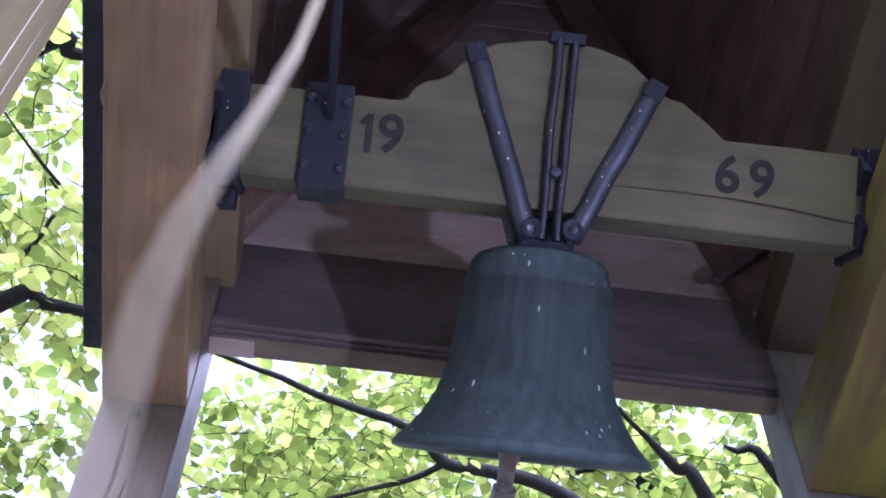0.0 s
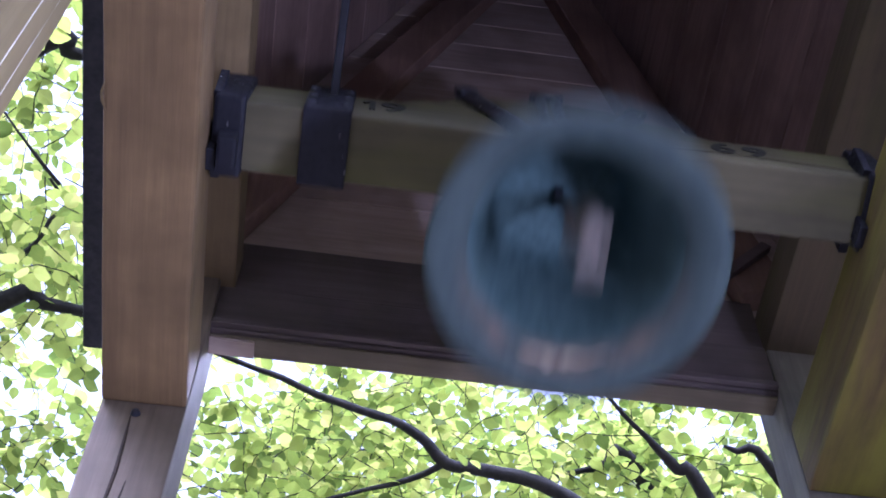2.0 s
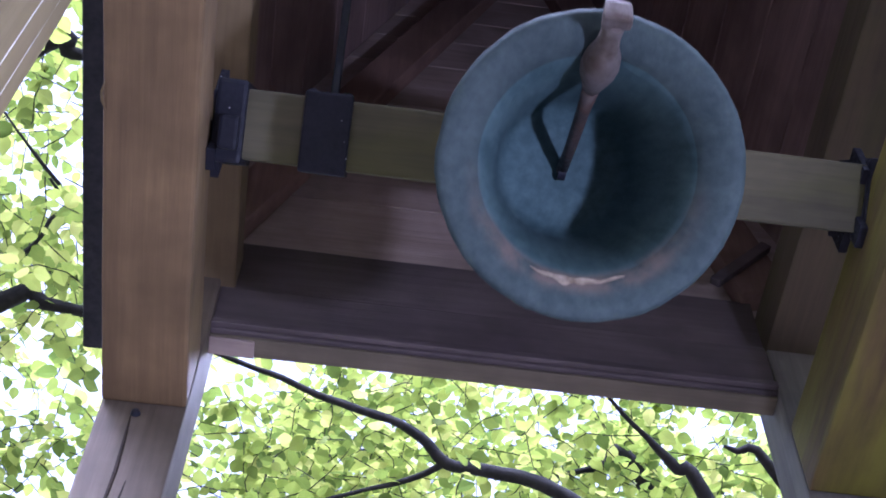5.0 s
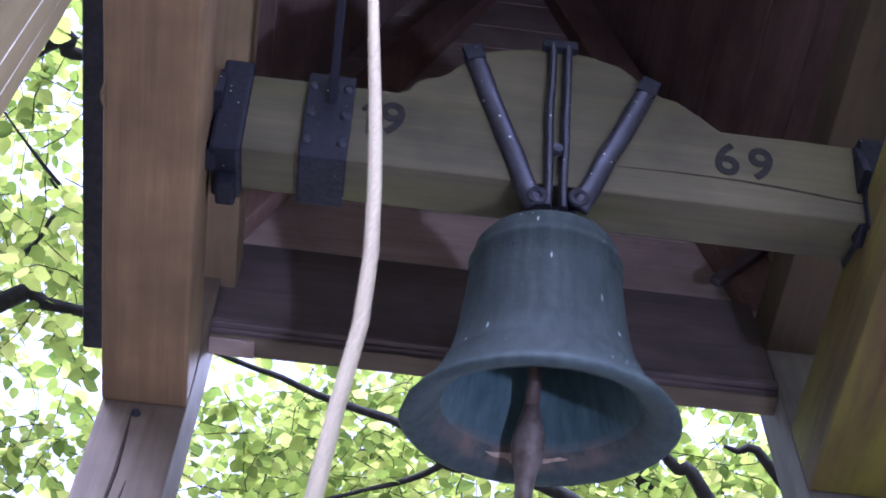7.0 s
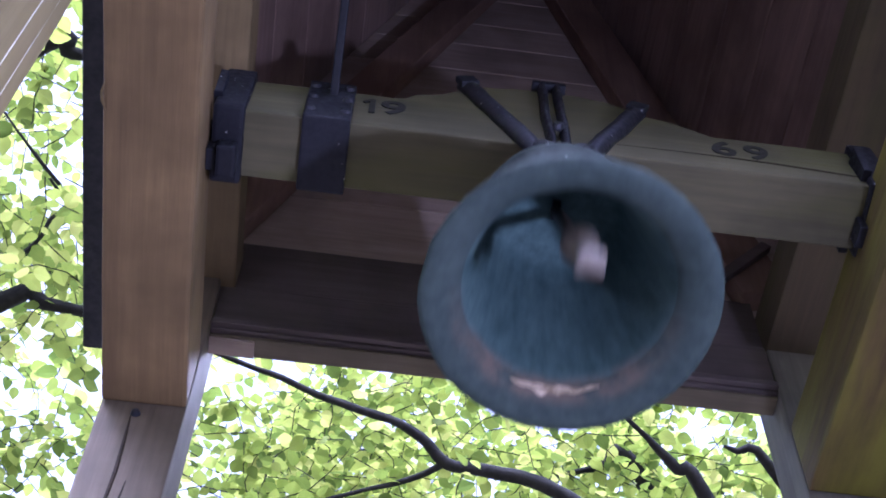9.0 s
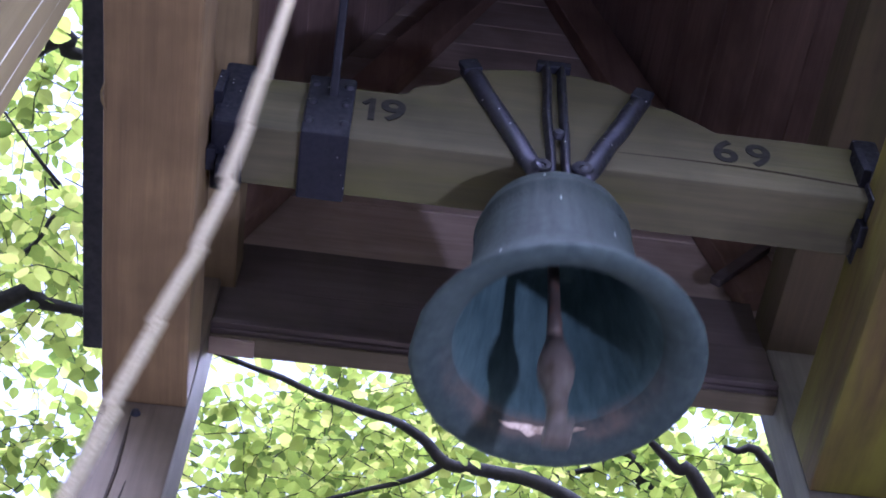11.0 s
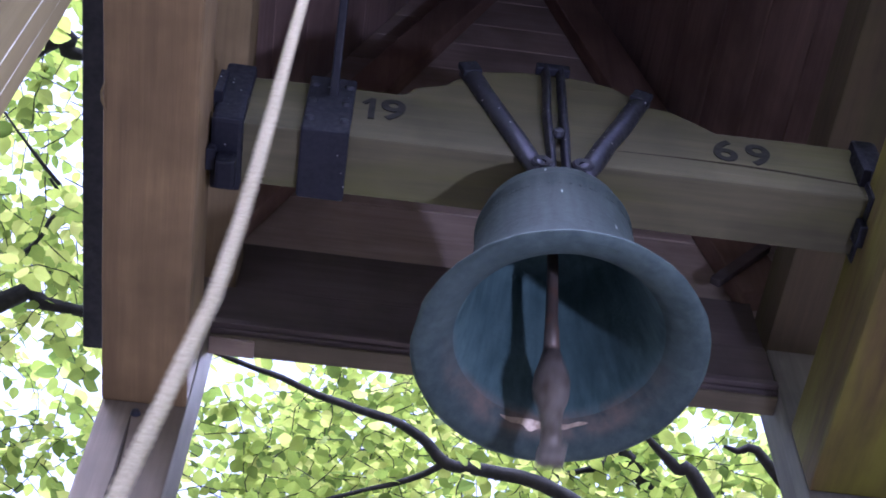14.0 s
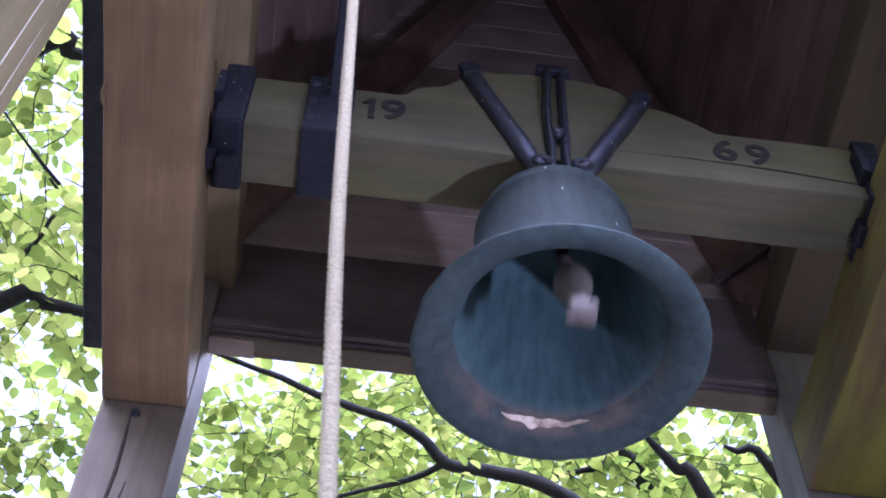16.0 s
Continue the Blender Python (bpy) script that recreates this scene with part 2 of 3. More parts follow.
def turned(profile, sides=72, bm=None):
    """A body turned round z from a closed or open profile of (radius, z)."""
    bm = bm or bmesh.new()
    rings = []
    for r, z in profile:
        if r < 1e-5:
            rings.append([bm.verts.new((0, 0, z))])
        else:
            rings.append([bm.verts.new((r * math.cos(2 * math.pi * k / sides), r * math.sin(2 * math.pi * k / sides), z)) for k in range(sides)])
    for a, b in zip(rings, rings[1:]):
        for k in range(sides):
            j = (k + 1) % sides
            vs = [a[k % len(a)], a[j % len(a)], b[j % len(b)], b[k % len(b)]]
            vs = list(dict.fromkeys(vs))
            if len(vs) > 2:
                bm.faces.new(vs)
    return bm


def forged(a, b, width, thick, seed=0, face=(0, -1, 0)):
    """A forged bar from a to b with a rounded back, a little uneven along its length."""
    a, b = Vector(a), Vector(b)
    z = (b - a).normalized()
    y = (Vector(face) - z * z.dot(Vector(face))).normalized()
    x = y.cross(z)
    bm, rings, n = bmesh.new(), [], 14
    section = [(-0.5, 0.0), (-0.5, 0.35), (-0.38, 0.72), (-0.2, 0.94), (0.0, 1.0), (0.2, 0.94), (0.38, 0.72), (0.5, 0.35), (0.5, 0.0)]
    for i in range(n + 1):
        p = a.lerp(b, i / n)
        w = width * (1 + 0.10 * noise.noise(Vector((i * 0.45, seed, 1))))
        h = thick * (1 + 0.18 * noise.noise(Vector((i * 0.6, seed, 7))))
        off = x * 0.003 * noise.noise(Vector((i * 0.3, seed, 3)))
        rings.append([bm.verts.new(p + off + x * u * w + y * v * h) for u, v in section])
    for q, r in zip(rings, rings[1:]):
        for k in range(len(section)):
            m = (k + 1) % len(section)
            bm.faces.new((q[k], q[m], r[m], r[k]))
    bm.faces.new(rings[0][::-1])
    bm.faces.new(rings[-1])
    return bm


def bar(a, b, width, thick, bevel=0.002, bm=None, face=(0, -1, 0)):
    """A flat bar from a to b, its broad side turned to face."""
    a, b = Vector(a), Vector(b)
    z = (b - a).normalized()
    y = -(Vector(face) - z * z.dot(Vector(face))).normalized()
    x = y.cross(z)
    m = Matrix((x, y, z)).transposed().to_4x4()
    m.translation = a
    return block(-width / 2, width / 2, -thick / 2, thick / 2, 0, (b - a).length, bevel, bm, m)


# ---- the place ----
def ground():
    bm = bmesh.new()
    bmesh.ops.create_grid(bm, x_segments=60, y_segments=60, size=1)
    for v in bm.verts:
        v.co.x, v.co.y = (math.copysign(abs(c) ** 3 * 400 + abs(c) * 8, c) for c in v.co.xy)
        if max(abs(v.co.x), abs(v.co.y)) > 1.5:
            v.co.z = 0.12 * noise.noise(v.co * 0.2) - 0.03
    tagged(part("ground", bm, GRASS, None, "trodden earth and leaf litter ground"), category="ground", kind="structure")


XL0, XL1, XR0, XR1 = -0.698, -0.556, 0.513, 0.655      # side beams, outer and inner faces
YR0, YR1, YF0, YF1 = 0.42, 0.56, -0.78, -0.632          # rear and front posts
CX = -0.02                                              # middle of the frame


LEAN = {-1: 0.34, 1: 0.284}                             # the ridge stands a little off the middle


def slope_x(side, z):
    """Where a roof slope's inner face stands at a height over the axis."""
    return CX + side * (0.785 - LEAN[side] * (z - 0.2))


def bell_frame():
    fr = thing("bell_tower", (0, 0, AX), "open timber bell tower with a steep boarded roof", "bell tower")
    for x0, x1 in ((XL0, XL1), (XR0, XR1)):
        left = x0 < 0
        drop, back = (0, YR0) if left else (0.012, 0.438)
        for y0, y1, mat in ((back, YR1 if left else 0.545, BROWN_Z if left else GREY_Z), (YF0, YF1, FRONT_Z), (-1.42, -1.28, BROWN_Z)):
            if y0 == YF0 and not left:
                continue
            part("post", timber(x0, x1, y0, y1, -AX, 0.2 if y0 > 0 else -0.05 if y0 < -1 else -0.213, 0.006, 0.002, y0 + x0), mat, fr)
        part("side_beam", timber(x0, x1, -1.27, back - 0.002, -0.21 - drop, -0.05, 0.007, 0.0025, x0), BROWN if left else MOSSY, fr,
             "reddish brown stained beam" if left else "yellow-brown beam with green algae")
        part("wall_plate", timber(XL0 + 0.03 if left else XR0, -0.53 if left else XR1 - 0.03, -0.8, 0.60, 0.2, 0.32, 0.005, 0.002, x0 + 5), PLATE_L if left else PLATE, fr)
        part("bearing_block", block(-0.66 if left else 0.53, -0.575 if left else 0.615, -0.06, 0.06, -0.05, 0.035, 0.006), IRON, fr, "black iron bearing block")
        xa, xb = (XL1, XL1 + 0.014) if left else (XR0 - 0.014, XR0)
        part("bearing_plate", prism([(xa, -0.05), (xb, -0.05), (xb, 0.03), (xa, 0.03)], -0.10, 0.06, 0.003), IRON, fr, "black iron bearing plate")
        part("plate_lug", prism([(xa, -0.048), (xb, -0.048), (xb, -0.112), (xa, -0.112)], -0.028, 0.012, 0.003), IRON, fr)
    part("tie_beam", timber(XL1, XR0, 0.44, 0.488, 0.06, 0.205, 0.004, 0.0015, 3), TIE, fr, "dark brown tie beam")
    part("tie_board", timber(XL1, XR0, 0.446, 0.498, 0.207, 0.375, 0.004, 0.0015, 4), TIE, fr)
    part("trim_strip", timber(XL1, XR0, 0.428, 0.44, 0.066, 0.082, 0.003, 0.001, 5), TIE, fr)
    part("lower_trim", timber(XL1, XR0, 0.447, 0.489, 0.050, 0.058, 0.003, 0.001, 6), TRIM, fr, "weathered trim board along the tie beam")
    part("bleached_end", timber(XL1 + 0.001, XL1 + 0.085, 0.450, 0.487, 0.044, 0.0495, 0.002, 0.002, 8), PALE, fr, "bleached end of the trim board")
    # gables of horizontal boards; the unseen front one is added to block front sky
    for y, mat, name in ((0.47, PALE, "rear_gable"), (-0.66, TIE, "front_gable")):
        gable = new(name)
        gable.parent = fr
        z, k = 0.377, 0
        while z < 2.5:
            z1 = min(z + (0.255, 0.17, 0.15, 0.19)[k % 4], 2.56)
            (l0, r0), (l1, r1) = ((slope_x(-1, h) + 0.003, slope_x(1, h) - 0.003) for h in (z, z1))
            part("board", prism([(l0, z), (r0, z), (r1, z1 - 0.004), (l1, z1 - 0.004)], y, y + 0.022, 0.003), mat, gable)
            z, k = z1, k + 1
    # roof slopes: boards along the ridge, felt outside
    for side in (-1, 1):
        slope = new("roof_slope")
        slope.parent = fr
        lean = math.atan(LEAN[side])
        m = Matrix.Translation((slope_x(side, 0.2), 0, 0.2)) @ Matrix.Rotation(-side * lean, 4, "Y")
        s, k = 0.0, 0
        while s < 2.6:
            w = (0.196, 0.188, 0.204, 0.192)[k % 4]
            part("board", block(0 if side > 0 else -0.02, 0.02 if side > 0 else 0, -0.86, 0.62, s + 0.002, s + w - 0.002, 0.003, None, m), BOARD, slope)
            s, k = s + w, k + 1
        part("roofing_felt", block(0.022 if side > 0 else -0.030, 0.030 if side > 0 else -0.022, -0.90, 0.61, 0.03, 2.66, 0.003, None, m), BITUMEN, slope, "black roofing felt")
        x = CX + side * 0.755
        part("eave_strip", block(min(x, x + side * 0.04), max(x, x + side * 0.04), -0.9, 0.60, 0.17, 0.204, 0.004), BITUMEN, slope, "black eave strip")
        part("soffit_board", block(min(CX + side * 0.62, x), max(CX + side * 0.62, x), -0.86, 0.60, 0.205, 0.222, 0.003), BOARD, slope)
    # rafters against the rear gable, a batten nailed across one foot
    for a, b, wide in (((0.545, 0.443, 0.38), (0.185, 0.443, 2.05), 0.112), ((-0.605, 0.443, 0.38), (0.01, 0.443, 2.05), 0.098)):
        part("rafter", bar(a, b, wide, 0.05, 0.005), RAFTER, fr, "reddish rafter")
    part("brace_batten", bar((CX + 0.45, 0.408, 0.378), (CX + 0.585, 0.408, 0.545), 0.024, 0.018, 0.002), TIE, fr)
    # pale strips down the front post stand in for glints on its arrises
    for y, r in ((-0.676, 0.0011), (-0.654, 0.0006)):
        part("worn_edge", tube([(XL1 - 0.0005 + 0.0006 * noise.noise(Vector((k, y * 50, 0))), y + 0.001 * noise.noise(Vector((k, 0, y * 50))), -0.4 - 0.12 * k) for k in range(12)], r, 6), GLINT, fr, "pale strip standing for an edge glint")
    # drying cracks in the rear post, a splintered chip on the side beam
    part("crack", tube([(-0.642, YR0, -0.24), (-0.640, YR0 - 0.0005, -0.30), (-0.638, YR0 - 0.0005, -0.38), (-0.641, YR0 - 0.0005, -0.46), (-0.637, YR0, -0.62)], [0.001, 0.0028, 0.0035, 0.003, 0.001], 6), CRACK, fr)
    part("crack", tube([(-0.618, YR0, -0.40), (-0.621, YR0 - 0.0005, -0.45), (-0.62, YR0, -0.56)], [0.0008, 0.002, 0.001], 6), CRACK, fr)
    part("chip", tube([(-0.695, -0.17, -0.209), (-0.699, -0.155, -0.2105), (-0.698, -0.14, -0.2105), (-0.694, -0.125, -0.209)], [0.0006, 0.0022, 0.0026, 0.0006], 7), TAN_Z, fr, "pale splintered chip")
    # bolt head on the post joint
    nut = part("bolt", turned([(0, 0.008), (0.006, 0.007), (0.009, 0.0)], 12, None), BOLT, fr)
    nut.matrix_basis = pose(-0.635, 0.419, -0.235, 90, 0, 0)
    return fr


# ---- the bell ----
HEAD = [(-0.51, -0.08), (0.515, -0.08), (0.515, 0.073), (0.39, 0.074), (0.275, 0.072), (0.262, 0.082), (0.243, 0.098), (0.222, 0.112), (0.202, 0.126),
        (0.178, 0.131), (0.158, 0.14), (0.147, 0.152), (0.135, 0.163), (0.106, 0.186), (0.058, 0.200), (0.0, 0.206), (-0.06, 0.200), (-0.115, 0.187),
        (-0.137, 0.176), (-0.155, 0.160), (-0.172, 0.143), (-0.184, 0.127), (-0.200, 0.116), (-0.222, 0.110), (-0.240, 0.097), (-0.250, 0.078), (-0.265, 0.072), (-0.39, 0.072), (-0.51, 0.07)]
HY0, HY1 = -0.072, 0.041
BELL_OUT = [(0.0, -0.137), (0.05, -0.138), (0.085, -0.142), (0.104, -0.150), (0.114, -0.163), (0.118, -0.178), (0.1205, -0.190), (0.1235, -0.192), (0.1235, -0.198), (0.121, -0.201),
            (0.124, -0.235), (0.127, -0.27), (0.132, -0.31), (0.139, -0.345), (0.150, -0.378), (0.1535, -0.381), (0.1555, -0.388), (0.170, -0.412), (0.187, -0.434), (0.202, -0.449), (0.2095, -0.4585), (0.2105, -0.464)]
BELL_IN = [(0.203, -0.4675), (0.191, -0.4655), (0.176, -0.4585), (0.162, -0.448), (0.151, -0.435), (0.143, -0.415), (0.134, -0.380), (0.125, -0.340), (0.118, -0.30), (0.112, -0.26), (0.106, -0.215), (0.099, -0.182), (0.085, -0.163), (0.05, -0.156), (0.0, -0.155)]


def numeral(ch, x, z, size, parent):
    """A numeral painted on the headstock's front."""
    if ch == "1":
        bm = bar((x + 0.004, HY0 - 0.001, z - 0.032), (x + 0.004, HY0 - 0.001, z + 0.032), 0.0105, 0.0026, 0.0008)
        bar((x - 0.010, HY0 - 0.001, z + 0.014), (x + 0.003, HY0 - 0.001, z + 0.030), 0.008, 0.0024, 0.0008, bm)
        part("numeral", bm, PAINT, parent, "black numeral 1")
        return
    c = bpy.data.curves.new("digit", "FONT")
    c.body, c.size, c.extrude, c.offset, c.align_x, c.align_y = ch, size, 0.0006, 0.0018, "CENTER", "CENTER"
    t = bpy.data.objects.new("digit", c)
    me = bpy.data.meshes.new_from_object(t)
    bpy.data.objects.remove(t)
    me.materials.append(PAINT)
    ob = new("numeral", me)
    ob.matrix_basis = Matrix.Translation((x, HY0 - 0.0012, z)) @ pose(0, 0, 0, 90, 0, 0)
    ob.parent = parent
    ob["label"] = "black numeral " + ch


def bell():
    b = thing("church_bell", (0, 0, AX), "weathered green bronze bell hung on a wooden headstock", "bell")
    bm = prism(HEAD, HY0, HY1, 0.005)
    head = part("headstock", bm, OAK, b, "pale timber headstock with a humped top")
    for ch, x, z in (("1", -0.309, 0.011), ("9", -0.270, 0.011), ("6", 0.283, 0.012), ("9", 0.340, 0.010)):
        numeral(ch, x, z, 0.088, head)
    part("crack", tube([(0.10, HY0, -0.026), (0.2, HY0, -0.024), (0.30, HY0, -0.025), (0.38, HY0, -0.03), (0.46, HY0, -0.038), (0.513, HY0, -0.042)], [0.0008, 0.0012, 0.0018, 0.0022, 0.002, 0.0015], 6), CRACK, head)
    bm = turned(BELL_OUT + BELL_IN, 120)
    for v in bm.verts:
        if v.co.z < -0.44:
            v.co += 0.0016 * noise.noise_vector(v.co * 28) + 0.0010 * noise.noise_vector(v.co * 90)
    bm.verts.ensure_lookup_table()
    body = part("bell_body", bm, BRONZE, b, "blue-green weathered bronze", True)
    body.data.materials.append(BRONZE_IN)
    body.data.materials.append(BRONZE_LIP)
    for f in body.data.polygons:
        x, y, z = f.center
        r = math.hypot(x, y)
        if r > 0.150 and z < -0.4565 or r > 0.199 and z < -0.452 or z < -0.428 and f.normal.x * x + f.normal.y * y < 0:
            f.material_index = 2
        elif f.normal.x * x + f.normal.y * y < 0 or r < 0.104 and z < -0.1525:
            f.material_index = 1
    body.matrix_basis = pose(0, 0, -0.137) @ Matrix.Diagonal((1, 1, 1.03, 1)) @ pose(0, 0, 0.137)
    letters = bmesh.new()
    rng = random.Random(4)
    a = 0.0
    while a < 2 * math.pi:
        if rng.random() > 0.2:
            m = Matrix.Rotation(a, 4, "Z") @ Matrix.Translation((0.1222, 0, -0.221))
            for dz in (-0.004, 0.004):
                if rng.random() > 0.25:
                    block(-0.001, 0.0012, -0.0022, 0.0022, dz - 0.0028, dz + 0.0028, 0, letters, m)
        a += 0.066
    tagged(part("raised_inscription", letters, BRONZE, body), kind="stuff")
    # the worn strike mark: a long lens with a slightly ragged edge
    mark, deep = bmesh.new(), sorted((z, r) for r, z in BELL_IN)
    rows = []
    for i in range(49):
        u = i / 48
        wide = 0.0056 * math.sin(math.pi * u) ** 0.7 * (0.75 + 0.5 * u)
        mid = -0.4445 + 0.0025 * noise.noise(Vector((u * 5, 0, 3)))
        top = mid + wide * (0.9 + 0.7 * noise.noise(Vector((u * 6, 1, 0))))
        low = mid - wide * (0.8 + 0.9 * noise.noise(Vector((u * 7, 5, 0))))
        g = radians(64 + 50 * u)
        row = []
        for k in range(7):
            z = low + (top - low) * k / 6
            r = float(np.interp(z, [d[0] for d in deep], [d[1] for d in deep])) - 0.0022
            row.append(mark.verts.new((r * math.cos(g), r * math.sin(g), z)))
        rows.append(row)
    for a, c in zip(rows, rows[1:]):
        for k in range(6):
            mark.faces.new((a[k], c[k], c[k + 1], a[k + 1]))
    part("strike_mark", mark, POLISH, body, "bright worn strike mark", True)
    # crown loops
    crown = part("crown", block(-0.045, 0.045, -0.03, 0.03, -0.14, -0.085, 0.01), IRON, b, "black iron crown fitting")
    # straps on both faces
    for y, face in ((HY0 - 0.006, (0, -1, 0)), (HY1 + 0.006, (0, 1, 0))):
        for x0, z0, x1, z1 in ((-0.148, 0.168, -0.030, -0.13), (0.152, 0.14, 0.036, -0.125)):
            s = part("strap", forged((x0, y - face[1] * 0.006, z0), (x1, y - face[1] * 0.006, z1), 0.034, 0.019, x0 * 40 + y, face), STRAP, b, "pitted black iron strap", True)
            d = (Vector((x1, y, z1)) - Vector((x0, y, z0))).normalized()
            e = Vector((x0, y + (-0.008 if y < 0 else 0.008), z0))
            part("hook", bar(e - d * 0.012, e + d * 0.02, 0.034, 0.012, 0.003, None, face), IRON, s)
            eye = part("eye", turned([(0.007, -0.005), (0.017, -0.005), (0.018, 0.003), (0.015, 0.006), (0.007, 0.004), (0.007, -0.005)], 20), IRON, s)
            eye.matrix_basis = pose(x1, y + (-0.008 if y < 0 else 0.008), z1 + 0.015, 90, 0, 0)
        for dx in (-0.014, 0.014):
            part("centre_strap", forged((dx, y - face[1] * 0.006, 0.205), (dx * 0.9, y - face[1] * 0.006, -0.13), 0.015, 0.018, dx * 90 + y, face), STRAP, b, "black iron centre strap")
        part("strap_cap", block(-0.03, 0.03, y - 0.01, y + 0.01, 0.198, 0.216, 0.003), IRON, b)
        nut = part("strap_bolt", turned([(0, 0.012), (0.008, 0.011), (0.011, 0.004), (0.011, 0)], 10), BOLT, b)
        nut.matrix_basis = pose(0.0, y + (-0.006 if y < 0 else 0.006), -0.02, 90 if y < 0 else -90, 0, 0)
    # end bands and gudgeons
    for side, x in ((-1, -0.51), (1, 0.515)):
        xa, xb = (-0.552, -0.502) if side < 0 else (0.508, 0.552)
        band = part("end_band", block(xa, xb, HY0 - 0.012, HY1 + 0.010, -0.094, 0.088, 0.007), IRON, b, "black iron end band")
        part("band_lug", block(xa + 0.012, xb - 0.006, -0.025, 0.030, -0.125, -0.094, 0.006), IRON, band)
        part("gudgeon", tube([(x, 0, 0), (x + side * 0.11, 0, 0)], 0.018, 16), IRON, b, "iron gudgeon pin")
    # lever bracket and arm
    br = part("lever_bracket", block(-0.412, -0.335, HY0 - 0.009, HY1 + 0.009, -0.089, 0.084, 0.004), IRON, b, "black iron lever bracket")
    for dx in (-0.028, 0.028):
        for z in (-0.055, 0.0, 0.055):
            nut = part("bolt_head", turned([(0, 0.005), (0.005, 0.0045), (0.008, 0.002), (0.009, 0)], 10), BOLT, br)
            nut.matrix_basis = pose(-0.374 + dx, HY0 - 0.009, z, 90, 0, 0)
    tip = (-0.37, TIP[0], TIP[1])
    part("lever_arm", bar((-0.37, HY0, 0.03), tip, 0.022, 0.014, 0.003, None, (1, 0, 0)), IRON, b, "black iron lever arm")
    # clapper
    c = new("clapper")
    c.parent = b
    c.matrix_basis = pose(0, 0, -0.165)
    part("shaft", tube([(0, 0, 0), (0.001, 0, -0.08), (0, 0, -0.18), (0, 0, -0.25)], [0.009, 0.009, 0.010, 0.013], 12), CLAP, c, "rusty clapper shaft", True)
    part("ball", turned([(0, -0.24), (0.012, -0.242), (0.018, -0.265), (0.025, -0.288), (0.0275, -0.308), (0.025, -0.330), (0.018, -0.350), (0.0145, -0.375), (0.015, -0.40), (0.016, -0.415), (0, -0.418)], 24), BALL, c, "worn iron clapper ball", True)
    tip_block = block(-0.020, 0.020, -0.015, 0.015, -0.440, -0.409, 0.007)
    for v in tip_block.verts:
        v.co += 0.004 * noise.noise_vector(v.co * 30)
    part("tip", tip_block, BALL, c, "blunt squared clapper tip")
    staple = part("staple", turned([(0.008, -0.006), (0.016, -0.006), (0.016, 0.006), (0.008, 0.006), (0.008, -0.006)], 16), IRON, b)
    staple.matrix_basis = pose(0, 0, -0.162, 0, 90, 0)
    return b, c


ARM, LIFT = 0.60, 25.0
TIP = (-ARM * math.cos(radians(LIFT)), ARM * math.sin(radians(LIFT)))


# ---- the rope, in short stiff lengths ----
SEG, PIECES = 0.1, 18


def rope():
    r = thing("bell_rope", (0, 0, AX), "off-white twisted bell rope hanging from the lever", "rope")
    made = []
    bm = bmesh.new()
    rings, sides, n = [], 16, 40
    for i in range(n + 1):
        z, ring = -SEG * 1.03 * i / n, []
        for k in range(sides):
            a = 2 * math.pi * k / sides
            lay = 2 * math.pi * 4 * z / SEG
            w = 0.0053 + 0.0009 * math.cos(3 * a + lay * 1.5) * math.cos(3 * a - lay * 1.5) + 0.0007 * noise.noise(Vector((math.cos(a) * 3, math.sin(a) * 3, z * 300)))
            ring.append(bm.verts.new((w * math.cos(a), w * math.sin(a), z)))
        rings.append(ring)
    for p, q in zip(rings, rings[1:]):
        for k in range(sides):
            bm.faces.new((p[k], p[(k + 1) % sides], q[(k + 1) % sides], q[k]))
    first = part("strand", bm, ROPE, r, "", True)
    made.append(first)
    for i in range(1, PIECES):
        o = new("strand", first.data)
        o.parent = r
        made.append(o)
    # a stopper knot: two wraps, one tail out to the side with a frayed end, one hanging down
    k = bmesh.new()
    for i in range(2):
        ring = [(0.0105 * math.cos(a), 0.0105 * math.sin(a), -0.008 - 0.010 * i + 0.006 * math.sin(a + i)) for a in (j * math.pi / 6 for j in range(13))]
        tube(ring, 0.0056, 8, k)
    tube([(0.002, -0.010, -0.010), (-0.012, -0.013, -0.007), (-0.026, -0.013, -0.008), (-0.036, -0.012, -0.015), (-0.042, -0.011, -0.026)], [0.0056, 0.0062, 0.0066, 0.0072, 0.0035], 8, k)
    tube([(-0.034, -0.012, -0.016), (-0.033, -0.013, -0.026), (-0.0335, -0.013, -0.034)], [0.0045, 0.003, 0.001], 6, k)
    tube([(0.002, -0.011, -0.004), (0.012, -0.012, -0.010), (0.0175, -0.011, -0.022), (0.014, -0.011, -0.036), (0.0125, -0.011, -0.050), (0.015, -0.011, -0.057)], [0.0055, 0.0062, 0.0065, 0.005, 0.0038, 0.0048], 8, k)
    for v in k.verts:
        v.co += 0.0012 * noise.noise_vector(v.co * 260)
    part("knot", k, ROPE, made[6], "rope knot with loose tails", True)
    return r, made


